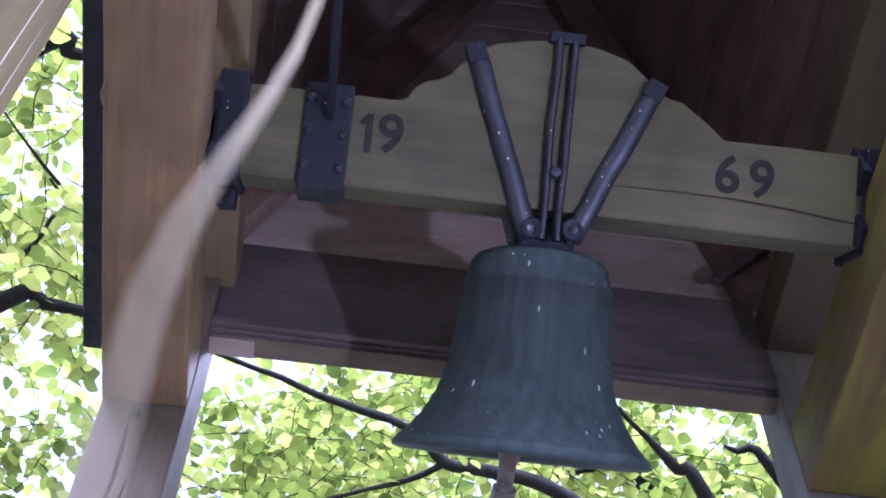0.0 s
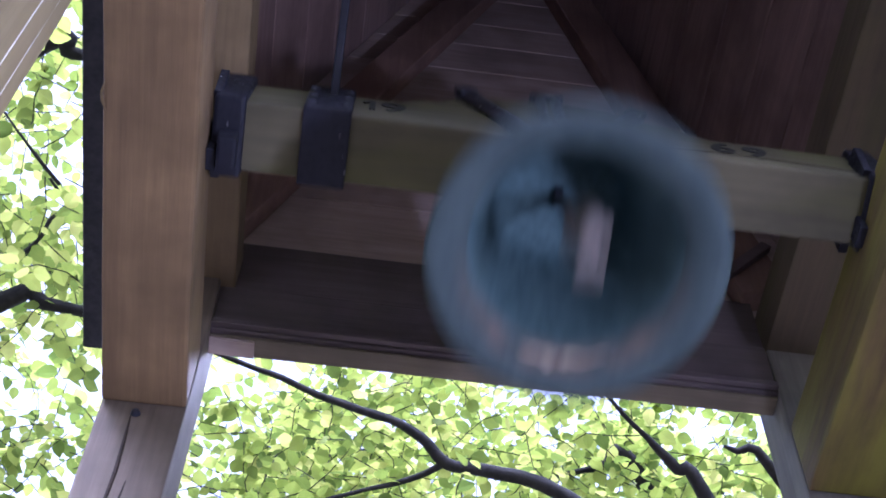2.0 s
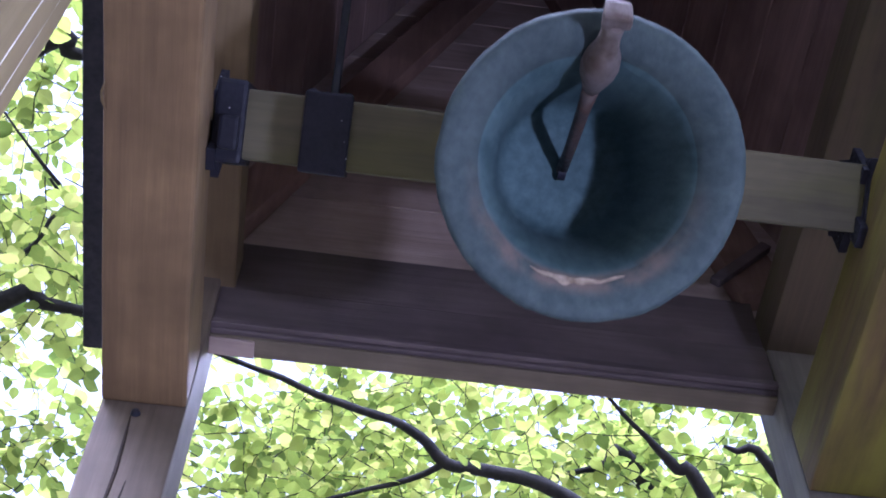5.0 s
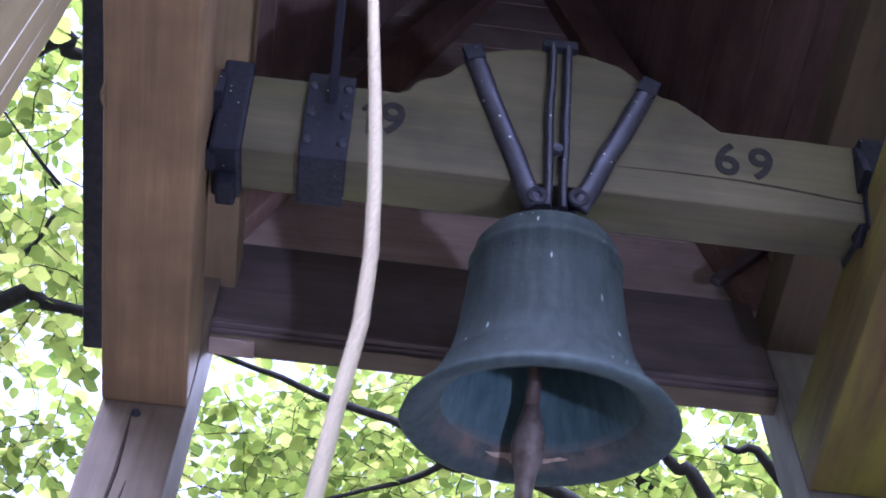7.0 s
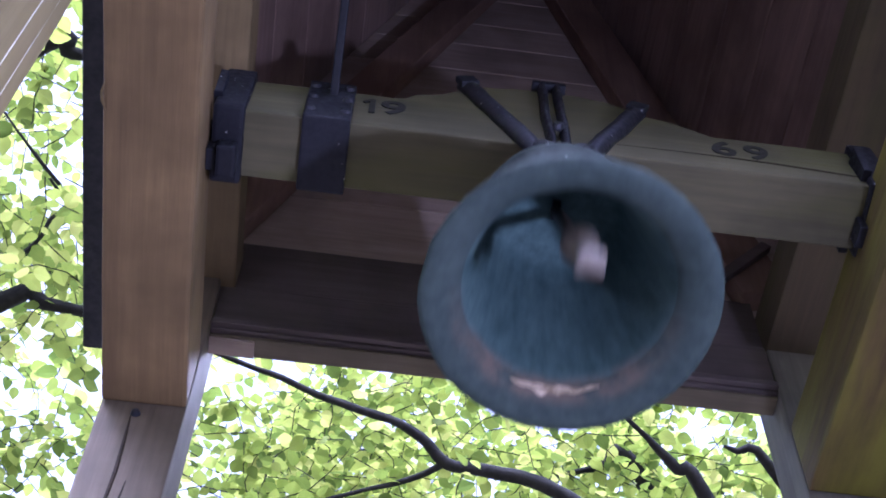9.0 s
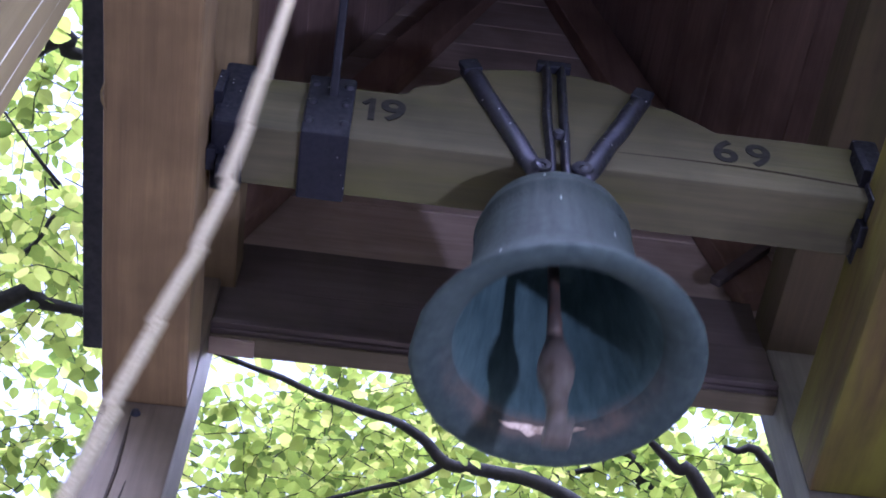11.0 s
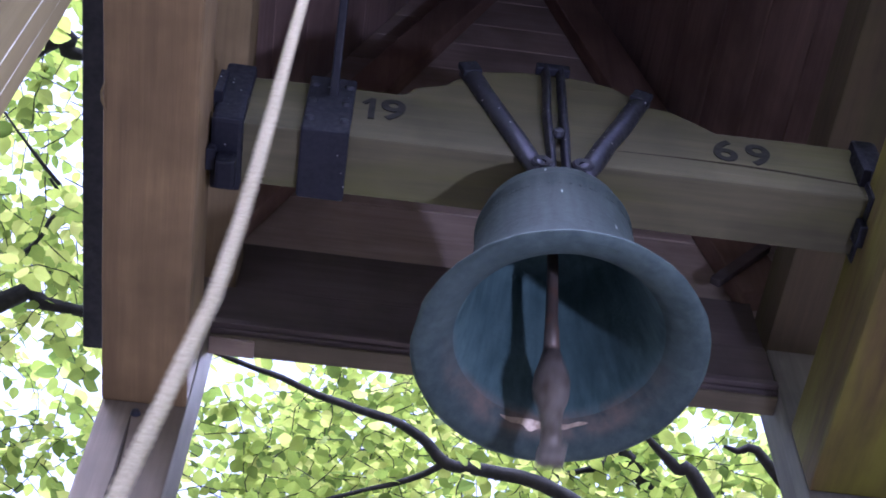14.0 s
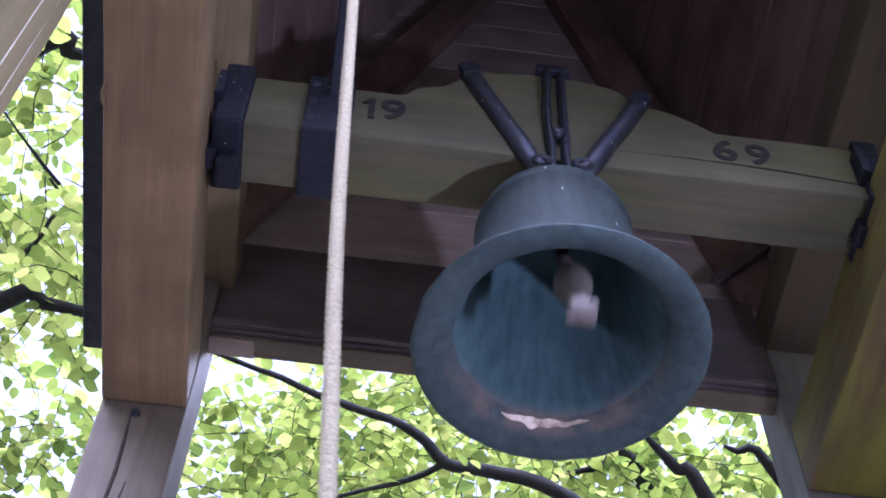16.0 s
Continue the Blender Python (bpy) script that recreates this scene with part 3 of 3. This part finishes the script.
# ---- trees ----
def leaf_at(verts, faces, p, d, n, size, rng):
    """A rounded leaf with a pointed tip and a folded, slightly arched midrib."""
    s = d.cross(n).normalized()
    i = len(verts)
    fold, arch = rng.uniform(0.02, 0.12), rng.uniform(-0.02, 0.10)
    for a, w in ((0, 0), (0.35, 0), (0.7, 0), (1.0, 0)):
        verts.append(p + (d * a + n * arch * math.sin(math.pi * a)) * size)
    for side in (1, -1):
        for a, w in ((0.08, 0.22), (0.30, 0.385), (0.56, 0.36), (0.82, 0.17)):
            verts.append(p + (d * a + s * side * w + n * (fold * w * 2.2 + arch * math.sin(math.pi * a))) * size)
        k = i + (4 if side > 0 else 8)
        faces.extend(((i, k, k + 1, i + 1), (i + 1, k + 1, k + 2, i + 2), (i + 2, k + 2, k + 3, i + 3)))


def crown(rng, centre, size, twigs, per, leaf):
    verts, faces, stems = [], [], bmesh.new()
    for _ in range(twigs):
        p = Vector(tuple(c + s * (rng.random() * 2 - 1) for c, s in zip(centre, size)))
        d = Vector((rng.gauss(0, 1), rng.gauss(0, 1), rng.gauss(-0.1, 0.35))).normalized()
        pts = [p.copy()]
        for i in range(per):
            p = p + d * leaf * 0.6
            d = (d + Vector((rng.gauss(0, 0.25), rng.gauss(0, 0.25), rng.gauss(-0.05, 0.15)))).normalized()
            pts.append(p.copy())
            side = d.cross(Vector((0, 0, 1)))
            side = side.normalized() if side.length > 0.1 else Vector((1, 0, 0))
            out = (d * 0.5 + side * (1 if i % 2 else -1) + Vector((rng.gauss(0, 0.3), rng.gauss(0, 0.3), rng.gauss(-0.15, 0.35)))).normalized()
            up = Vector((rng.gauss(0, 0.45), rng.gauss(0, 0.45), 1)).normalized()
            up = (up - out * up.dot(out)).normalized()
            leaf_at(verts, faces, p, out, up, leaf * rng.uniform(0.55, 1.45), rng)
        tube(pts[::3] + [pts[-1]], [0.0021] * len(pts[::3]) + [0.0008], 3, stems)
    me = bpy.data.meshes.new("crown")
    me.from_pydata(verts, [], faces)
    me.materials.append(LEAF)
    return me, stems


BOUGHS = [
    ([(-1.05, 1.55, 1.66), (-0.65, 1.65, 1.58), (-0.5, 1.67, 1.55), (-0.35, 1.71, 1.52), (-0.15, 1.74, 1.49), (-0.05, 1.77, 1.46), (0.04, 1.83, 1.42), (0.17, 1.84, 1.41), (0.44, 1.88, 1.37), (1.0, 2.2, 1.1), (1.9, 3.2, 0.3)], 0.008, 0.030),
    ([(-0.7, 2.15, 1.30), (-0.3, 1.97, 1.36), (-0.14, 1.92, 1.38), (-0.04, 1.88, 1.4), (0.04, 1.83, 1.42)], 0.006, 0.012),
    ([(0.40, 1.22, 1.06), (0.52, 1.3, 1.01), (0.56, 1.33, 0.99), (0.63, 1.38, 0.96), (0.72, 1.44, 0.92), (1.2, 2.1, 0.5), (1.9, 3.2, -0.2)], 0.005, 0.034),
    ([(0.80, 1.43, 1.147), (0.84, 1.44, 1.14), (0.94, 1.46, 1.12), (1.3, 1.9, 0.9), (1.9, 3.2, 0.1)], 0.005, 0.034),
    ([(0.45, 2.22, 1.86), (0.57, 2.18, 1.88), (0.65, 2.15, 1.89), (0.7, 2.11, 1.92), (0.9, 2.3, 1.8), (1.9, 3.2, 1.0)], 0.008, 0.04),
    ([(-0.9, 1.50, 1.56), (-1.1, 1.52, 1.57), (-1.25, 1.51, 1.58), (-1.39, 1.52, 1.58), (-2.0, 1.9, 1.2), (-3.2, 3.0, 0.2)], 0.010, 0.05),
    ([(-1.0, 0.75, 1.70), (-1.14, 0.72, 1.71), (-1.21, 0.71, 1.71), (-1.27, 0.7, 1.73), (-1.9, 1.2, 1.6), (-3.2, 3.0, 0.8)], 0.010, 0.05),
    ([(-1.05, 1.18, 1.66), (-1.13, 1.19, 1.65), (-1.23, 1.22, 1.64), (-1.27, 1.28, 1.6), (-1.35, 1.37, 1.56), (-1.5, 1.55, 1.54)], 0.004, 0.009),
    ([(-1.29, 1.02, 1.65), (-1.23, 1.08, 1.6), (-1.1, 1.2, 1.53)], 0.003, 0.006),
    ([(-1.32, 0.79, 1.44), (-1.26, 0.84, 1.4), (-1.15, 0.95, 1.36)], 0.003, 0.006),
]


def smooth_line(pts, n=4):
    pts = [Vector(p) for p in pts]
    ext = [2 * pts[0] - pts[1]] + pts + [2 * pts[-1] - pts[-2]]
    out = []
    for i in range(1, len(ext) - 2):
        for k in range(n):
            t = k / n
            a, b, c, d = ext[i - 1:i + 3]
            out.append(0.5 * (2 * b + (c - a) * t + (2 * a - 5 * b + 4 * c - d) * t * t + (3 * b - a - 3 * c + d) * t ** 3))
    return out + [pts[-1]]


def tree(base, limbs, clumps, label, seed):
    rng = random.Random(seed)
    t = thing("tree", (base[0], base[1], 0), label, "tree")
    off = Vector((-base[0], -base[1], AX))
    h = AX + 2.6
    pts = [Vector((0.10 * noise.noise(Vector((k * 0.7, seed, 0))), 0.10 * noise.noise(Vector((k * 0.7, seed, 4))), h * k / 10)) for k in range(11)]
    part("trunk", tube(pts, [0.26 - 0.018 * k for k in range(11)], 14), BARK, t, "", True)
    for pts, r0, r1 in limbs:
        line = smooth_line(pts)
        n = len(line) - 1
        line = [p + off + 0.006 * noise.noise_vector(p * 9) for p in line]
        part("limb", tube(line, [(r0 + (r1 - r0) * (i / n) ** 1.3) * (1 + 0.12 * noise.noise(p * 15)) for i, p in enumerate(line)], 9), BARK, t, "", True)
    for centre, size, twigs, per, leaf in clumps:
        me, stems = crown(rng, Vector(centre) + off, size, twigs, per, leaf)
        o = new("crown", me)
        o.parent = t
        tagged(part("twig_spray", stems, BARK, o), kind="stuff")
    return t


# ---- motion ----
SWING = [
    (0.0, -49), (0.1, -51.5), (0.2, -52), (0.3, -47), (0.4, -31), (0.5, -6), (0.6, 17), (0.7, 36), (0.8, 46), (0.9, 47), (1.0, 34), (1.1, 11), (1.2, -14), (1.3, -38), (1.4, -48), (1.5, -51.5),
    (1.6, -51), (1.7, -44), (1.8, -28), (1.9, -6), (2.0, 14.5), (2.1, 36), (2.2, 44), (2.3, 42), (2.4, 31), (2.5, 8), (2.6, -14), (2.7, -35), (2.8, -45), (2.9, -49), (3.0, -49), (3.1, -40), (3.2, -20),
    (3.3, 4), (3.4, 22), (3.5, 32), (3.6, 37), (3.7, 33), (3.8, 20), (3.9, 5), (4.0, -17), (4.1, -31.5), (4.2, -42), (4.32, -45), (4.45, -41), (4.65, -5), (4.85, 26), (4.97, 30), (5.1, 25), (5.3, -3),
    (5.5, -31), (5.63, -37), (5.76, -31), (5.95, -5), (6.12, 17), (6.25, 21), (6.3, 20), (6.4, 15), (6.5, 8), (6.6, -6), (6.7, -17), (6.8, -25), (6.9, -28), (7.0, -25), (7.1, -23), (7.2, -14), (7.3, -1),
    (7.4, 8), (7.5, 11.5), (7.6, 13.5), (7.7, 12.5), (7.8, 8), (7.9, -1), (8.0, -14), (8.1, -19.5), (8.2, -21), (8.3, -21), (8.4, -18.5), (8.5, -12), (8.6, -3), (8.7, 4), (8.8, 9), (8.9, 10.5), (9.0, 7),
    (9.1, 1), (9.2, -6), (9.35, -14), (9.5, -17), (9.65, -14), (9.85, -3), (10.05, 6), (10.15, 7), (10.25, 6), (10.5, -6), (10.75, -13), (11.0, -6), (11.2, -1), (11.3, -0.6), (11.5, -1.9),
    (11.7, -4), (11.9, -4.8), (12.1, -5.2), (12.3, -4.7), (12.5, -5.1), (12.7, -5.9), (12.9, -4), (13.1, -2.3), (13.3, -1.3), (13.5, -2.6), (13.7, -3.7), (13.9, -3.9), (14.1, -4), (14.3, -3.3), (14.5, -2.9),
    (14.8, -3.1), (15.0, -3.3), (15.3, -4.4), (15.6, -4.5), (16.0, -3.1)]
REST = -4.5


def swing_at(t):
    for (t0, a0), (t1, a1) in zip(SWING, SWING[1:]):
        if t0 <= t <= t1:
            u = (t - t0) / (t1 - t0)
            u = u * u * (3 - 2 * u)
            return a0 + (a1 - a0) * u
    return SWING[0][1] if t < 0 else SWING[-1][1]


def clapper_at(t):
    """The clapper's lean inside the bell, towards the front."""
    rush = (swing_at(t + 0.1) - swing_at(t - 0.1)) / 0.2
    lead = 30 * math.tanh((swing_at(t) - REST) / 22) - 0.1 * max(0, rush - 60)
    free = 27 * math.cos(2 * math.pi * (t - 12.47) / 1.132) * (1 - 0.02 * (t - 11.3)) - (swing_at(t) + 2)
    k = min(1, max(0, (t - 10.6) / 0.7))
    return lead * (1 - k) + free * k


ROPE_ROWS = [
    (0.0, -0.367, -0.718, -0.429, -1.21, -0.431, -1.501), (0.1, -0.341, -0.709, -0.36, -1.185, -0.329, -1.463),
    (0.2, -0.336, -0.708, -0.338, -1.192, -0.307, -1.47), (0.3, -0.315, -0.701, -0.293, -1.1, -0.301, -1.355),
    (0.4, -0.334, -0.707, -0.408, -1.027, -0.481, -1.227), (0.5, -0.54, -0.612, -0.607, -0.841, -0.663, -1.009),
    (0.6, -0.615, -0.548, -0.675, -0.791, -0.718, -0.99), (0.8, -0.615, -0.548, -0.675, -0.791, -0.718, -0.99),
    (1.0, -0.525, -0.771, -0.638, -0.927, -0.704, -1.032), (1.2, -0.542, -0.776, -0.61, -1.027, -0.646, -1.201),
    (1.3, -0.375, -0.721, -0.391, -1.19, -0.415, -1.417), (1.4, -0.352, -0.713, -0.329, -1.104, -0.314, -1.399),
    (1.5, -0.33, -0.706, -0.295, -1.203, -0.271, -1.476), (1.6, -0.341, -0.709, -0.299, -1.17, -0.267, -1.44),
    (1.7, -0.325, -0.704, -0.296, -1.103, -0.296, -1.339), (1.8, -0.348, -0.711, -0.409, -1.084, -0.46, -1.317),
    (1.9, -0.54, -0.612, -0.607, -0.841, -0.663, -1.009), (2.1, -0.615, -0.548, -0.675, -0.791, -0.718, -0.99),
    (2.5, -0.644, -0.559, -0.692, -0.826, -0.718, -0.99), (2.6, -0.594, -0.794, -0.618, -0.961, -0.633, -1.106),
    (2.7, -0.502, -0.763, -0.508, -1.062, -0.502, -1.278), (2.8, -0.425, -0.737, -0.441, -1.191, -0.431, -1.464),
    (2.9, -0.331, -0.706, -0.326, -1.103, -0.315, -1.35), (3.0, -0.331, -0.706, -0.292, -1.164, -0.263, -1.435),
    (3.1, -0.315, -0.701, -0.285, -1.101, -0.274, -1.372), (3.2, -0.409, -0.732, -0.456, -0.882, -0.498, -1.171),
    (3.3, -0.585, -0.536, -0.642, -0.81, -0.663, -1.009), (3.7, -0.597, -0.633, -0.66, -0.844, -0.707, -1.021),
    (3.8, -0.553, -0.78, -0.621, -0.942, -0.672, -1.055), (3.9, -0.529, -0.772, -0.563, -0.924, -0.605, -1.128),
    (4.0, -0.471, -0.753, -0.544, -1.108, -0.584, -1.267), (4.1, -0.471, -0.753, -0.491, -0.989, -0.503, -1.154),
    (4.2, -0.425, -0.737, -0.43, -1.176, -0.406, -1.447), (4.4, -0.368, -0.718, -0.336, -1.17, -0.323, -1.441),
    (5.0, -0.569, -0.623, -0.632, -0.849, -0.682, -1.025), (5.6, -0.368, -0.718, -0.361, -1.176, -0.357, -1.447),
    (6.2, -0.653, -0.654, -0.674, -0.889, -0.69, -1.071), (6.4, -0.622, -0.71, -0.646, -0.932, -0.663, -1.084),
    (6.5, -0.574, -0.787, -0.609, -0.986, -0.631, -1.115), (6.6, -0.544, -0.777, -0.551, -1.033, -0.545, -1.235),
    (6.7, -0.508, -0.765, -0.513, -1.142, -0.503, -1.381), (6.8, -0.398, -0.728, -0.419, -1.155, -0.421, -1.479),
    (6.9, -0.345, -0.711, -0.344, -1.061, -0.35, -1.325), (7.0, -0.31, -0.699, -0.282, -1.198, -0.3, -1.48),
    (7.1, -0.31, -0.699, -0.3, -1.18, -0.319, -1.455), (7.2, -0.357, -0.715, -0.391, -1.147, -0.445, -1.387),
    (7.3, -0.489, -0.758, -0.534, -1.015, -0.57, -1.174), (7.4, -0.59, -0.666, -0.647, -0.894, -0.69, -1.071),
    (7.7, -0.611, -0.706, -0.65, -0.882, -0.694, -1.061), (7.8, -0.576, -0.787, -0.626, -0.968, -0.66, -1.093),
    (7.9, -0.497, -0.761, -0.56, -1.06, -0.591, -1.245), (8.0, -0.434, -0.74, -0.475, -1.136, -0.473, -1.339),
    (8.1, -0.407, -0.731, -0.423, -1.16, -0.435, -1.493), (8.2, -0.355, -0.714, -0.348, -1.138, -0.357, -1.447),
    (8.3, -0.331, -0.706, -0.318, -1.131, -0.348, -1.445), (8.4, -0.322, -0.703, -0.317, -1.093, -0.369, -1.47),
    (8.5, -0.343, -0.71, -0.351, -1.174, -0.433, -1.471), (8.6, -0.436, -0.741, -0.532, -1.036, -0.595, -1.231),
    (8.7, -0.59, -0.666, -0.647, -0.894, -0.69, -1.071), (9.0, -0.638, -0.716, -0.67, -0.901, -0.694, -1.061),
    (9.2, -0.615, -0.801, -0.612, -0.978, -0.612, -1.175), (9.8, -0.368, -0.718, -0.365, -1.142, -0.381, -1.451),
    (10.4, -0.545, -0.747, -0.582, -0.985, -0.62, -1.177), (10.9, -0.38, -0.722, -0.386, -1.12, -0.421, -1.402),
    (11.3, -0.499, -0.762, -0.537, -1.046, -0.58, -1.227), (11.4, -0.458, -0.748, -0.535, -0.926, -0.598, -1.071),
    (11.5, -0.508, -0.765, -0.565, -0.91, -0.609, -1.031), (11.6, -0.515, -0.767, -0.562, -0.909, -0.602, -1.029),
    (11.7, -0.445, -0.744, -0.522, -1.11, -0.531, -1.281), (11.8, -0.373, -0.72, -0.415, -1.211, -0.494, -1.449),
    (12.0, -0.378, -0.721, -0.418, -1.115, -0.483, -1.33), (12.1, -0.393, -0.727, -0.43, -1.021, -0.499, -1.191),
    (12.2, -0.532, -0.773, -0.576, -1.039, -0.612, -1.175), (12.3, -0.512, -0.766, -0.553, -1.044, -0.591, -1.188),
    (12.4, -0.478, -0.755, -0.525, -1.055, -0.561, -1.206), (12.5, -0.461, -0.749, -0.503, -0.963, -0.569, -1.178),
    (12.6, -0.515, -0.767, -0.582, -1.07, -0.61, -1.184), (12.7, -0.553, -0.78, -0.583, -1.05, -0.61, -1.184),
    (12.8, -0.523, -0.77, -0.547, -1.01, -0.566, -1.187), (12.9, -0.462, -0.75, -0.512, -1.039, -0.558, -1.219),
    (13.0, -0.387, -0.724, -0.441, -0.975, -0.538, -1.277), (13.1, -0.355, -0.714, -0.388, -1.048, -0.517, -1.343),
    (13.2, -0.362, -0.716, -0.384, -1.106, -0.491, -1.424), (13.3, -0.378, -0.721, -0.392, -1.127, -0.455, -1.406),
    (13.4, -0.402, -0.73, -0.436, -1.145, -0.483, -1.491), (13.5, -0.42, -0.736, -0.44, -1.124, -0.465, -1.498),
    (13.6, -0.414, -0.733, -0.452, -1.211, -0.49, -1.446), (13.7, -0.416, -0.734, -0.455, -1.28, -0.461, -1.477),
    (13.8, -0.393, -0.727, -0.432, -1.213, -0.45, -1.486), (13.9, -0.391, -0.726, -0.413, -1.282, -0.43, -1.49),
    (14.0, -0.382, -0.723, -0.387, -1.228, -0.413, -1.49), (14.2, -0.371, -0.719, -0.367, -1.211, -0.387, -1.483),
    (14.5, -0.35, -0.712, -0.347, -1.031, -0.353, -1.489), (14.7, -0.359, -0.715, -0.347, -1.244, -0.355, -1.472),
    (15.0, -0.357, -0.715, -0.326, -1.194, -0.319, -1.474), (15.2, -0.331, -0.706, -0.306, -1.189, -0.291, -1.466),
    (15.5, -0.313, -0.7, -0.278, -1.183, -0.261, -1.465), (15.6, -0.317, -0.701, -0.284, -1.184, -0.268, -1.466),
    (15.8, -0.322, -0.703, -0.296, -1.187, -0.28, -1.468), (16.0, -0.331, -0.706, -0.312, -1.148, -0.292, -1.479),
]


SLACK = {0.0: 0.26, 0.1: 0.16, 0.2: 0.08}              # how far the loose rope bows out under the lever


def rope_line(row):
    """The rope at one time: from the lever's tip through three points of its plane."""
    t, x0, z0, x1, z1, x2, z2 = row
    a = radians(swing_at(t))
    ty, tz = TIP[0] * math.cos(-a) - TIP[1] * math.sin(-a), TIP[0] * math.sin(-a) + TIP[1] * math.cos(-a)
    pts = [Vector((-0.37, ty, tz)), Vector((x0, -0.55, z0)), Vector((x1, -0.55, z1)), Vector((x2, -0.55, z2))]
    pts.insert(1, pts[0].lerp(pts[1], 0.6) + (pts[1] - pts[2]) * 0.12 - Vector((0, SLACK.get(t, 0.0), 0)))
    pts.append(pts[4] + (pts[4] - pts[3]) * 2.5)
    return smooth_line(pts, 10)


def along(line, step, count):
    """Points on a line, one step apart."""
    out, i, p = [line[0]], 0, line[0]
    while len(out) <= count and i < len(line) - 1:
        q = line[i + 1]
        if (q - p).length <= 0:
            i += 1
            continue
        if (q - out[-1]).length >= step:
            lo, hi = 0.0, 1.0
            for _ in range(20):
                mid = (lo + hi) / 2
                if (p.lerp(q, mid) - out[-1]).length < step:
                    lo = mid
                else:
                    hi = mid
            p = p.lerp(q, hi)
            out.append(p.copy())
        else:
            i += 1
            p = q.copy()
    while len(out) <= count:
        out.append(2 * out[-1] - out[-2])
    return out


def motions():
    walk(BELL, [(t, pose(0, 0, AX, -a)) for t, a in SWING])
    walk(CLAPPER, [(t / 10, pose(0, 0, -0.165, 0, 0, 13) @ pose(0, 0, 0, -clapper_at(t / 10), 0, -13)) for t in range(0, 161)])
    chains = [(row[0], along(rope_line(row), SEG, PIECES)) for row in ROPE_ROWS]
    for i, piece in enumerate(STRANDS):
        rows = []
        for t, pts in chains:
            d = (pts[i] - pts[i + 1]).normalized()
            x = (Vector((1, 0, 0)) - d * d.x)
            x = x.normalized() if x.length > 0.2 else Vector((0, 0, 1))
            y = d.cross(x).normalized()
            m = Matrix((y.cross(d), y, d)).transposed().to_4x4()
            m.translation = pts[i]
            rows.append((t, m))
        walk(piece, rows)


ground()
bell_frame()
BELL, CLAPPER = bell()
ROPE_THING, STRANDS = rope()
NEAR = tree((1.9, 3.2), BOUGHS[:5], [((1.0, 2.72, 2.0), (1.8, 0.8, 0.85), 1180, 13, 0.050), ((1.1, 4.0, 2.6), (2.4, 1.2, 1.4), 680, 13, 0.066)], "broadleaf tree with light green sunlit leaves", 3)
FAR = tree((-3.2, 3.0), BOUGHS[5:], [((-1.9, 1.5, 2.0), (1.0, 1.3, 0.8), 430, 13, 0.050), ((-2.4, 2.6, 2.8), (1.5, 1.5, 1.3), 60, 13, 0.07)], "broadleaf tree with pale green leaves against the sky", 5)
# unseen ring of leaves all round, added to hold off low sky light
def shade_ring():
    rng = random.Random(11)
    verts, faces = [], []
    for _ in range(9000):
        a, r = rng.uniform(0, 2 * math.pi), rng.uniform(13, 18)
        top = 8.5 + 2.5 * noise.noise(Vector((math.cos(a) * 3, math.sin(a) * 3, 0))) + 1.0 * noise.noise(Vector((math.cos(a) * 11, math.sin(a) * 11, 5)))
        p = Vector((r * math.cos(a), r * math.sin(a), top * rng.random() ** 0.8))
        d = Vector((rng.gauss(0, 1), rng.gauss(0, 1), rng.gauss(-0.3, 0.5))).normalized()
        n = Vector((rng.gauss(0, 0.8), rng.gauss(0, 0.8), 1))
        n = (n - d * n.dot(d)).normalized()
        leaf_at(verts, faces, p, d, n, rng.uniform(0.45, 0.9), rng)
    me = bpy.data.meshes.new("shade_ring")
    me.from_pydata(verts, [], faces)
    me.materials.append(LEAF)
    tagged(new("shade_ring", me), "unseen ring of leaves added to shade the clearing", "woods", kind="stuff")


shade_ring()
# copies of the near tree, out of view, added to shade the tower
for x, y, turn in ((5.2, 1.0, -80), (8.0, -3.0, 150), (-2.6, -4.4, 160), (-5.4, -1.0, 75), (-0.6, -8.5, 190), (-4.5, 5.5, 20), (4.6, 6.5, -15)):
    tagged(copy_thing(NEAR, pose(x, y, 0, 0, 0, turn)), group="trees round the bell tower")
for ob in (NEAR, FAR):
    tagged(ob, group="trees round the bell tower")
motions()
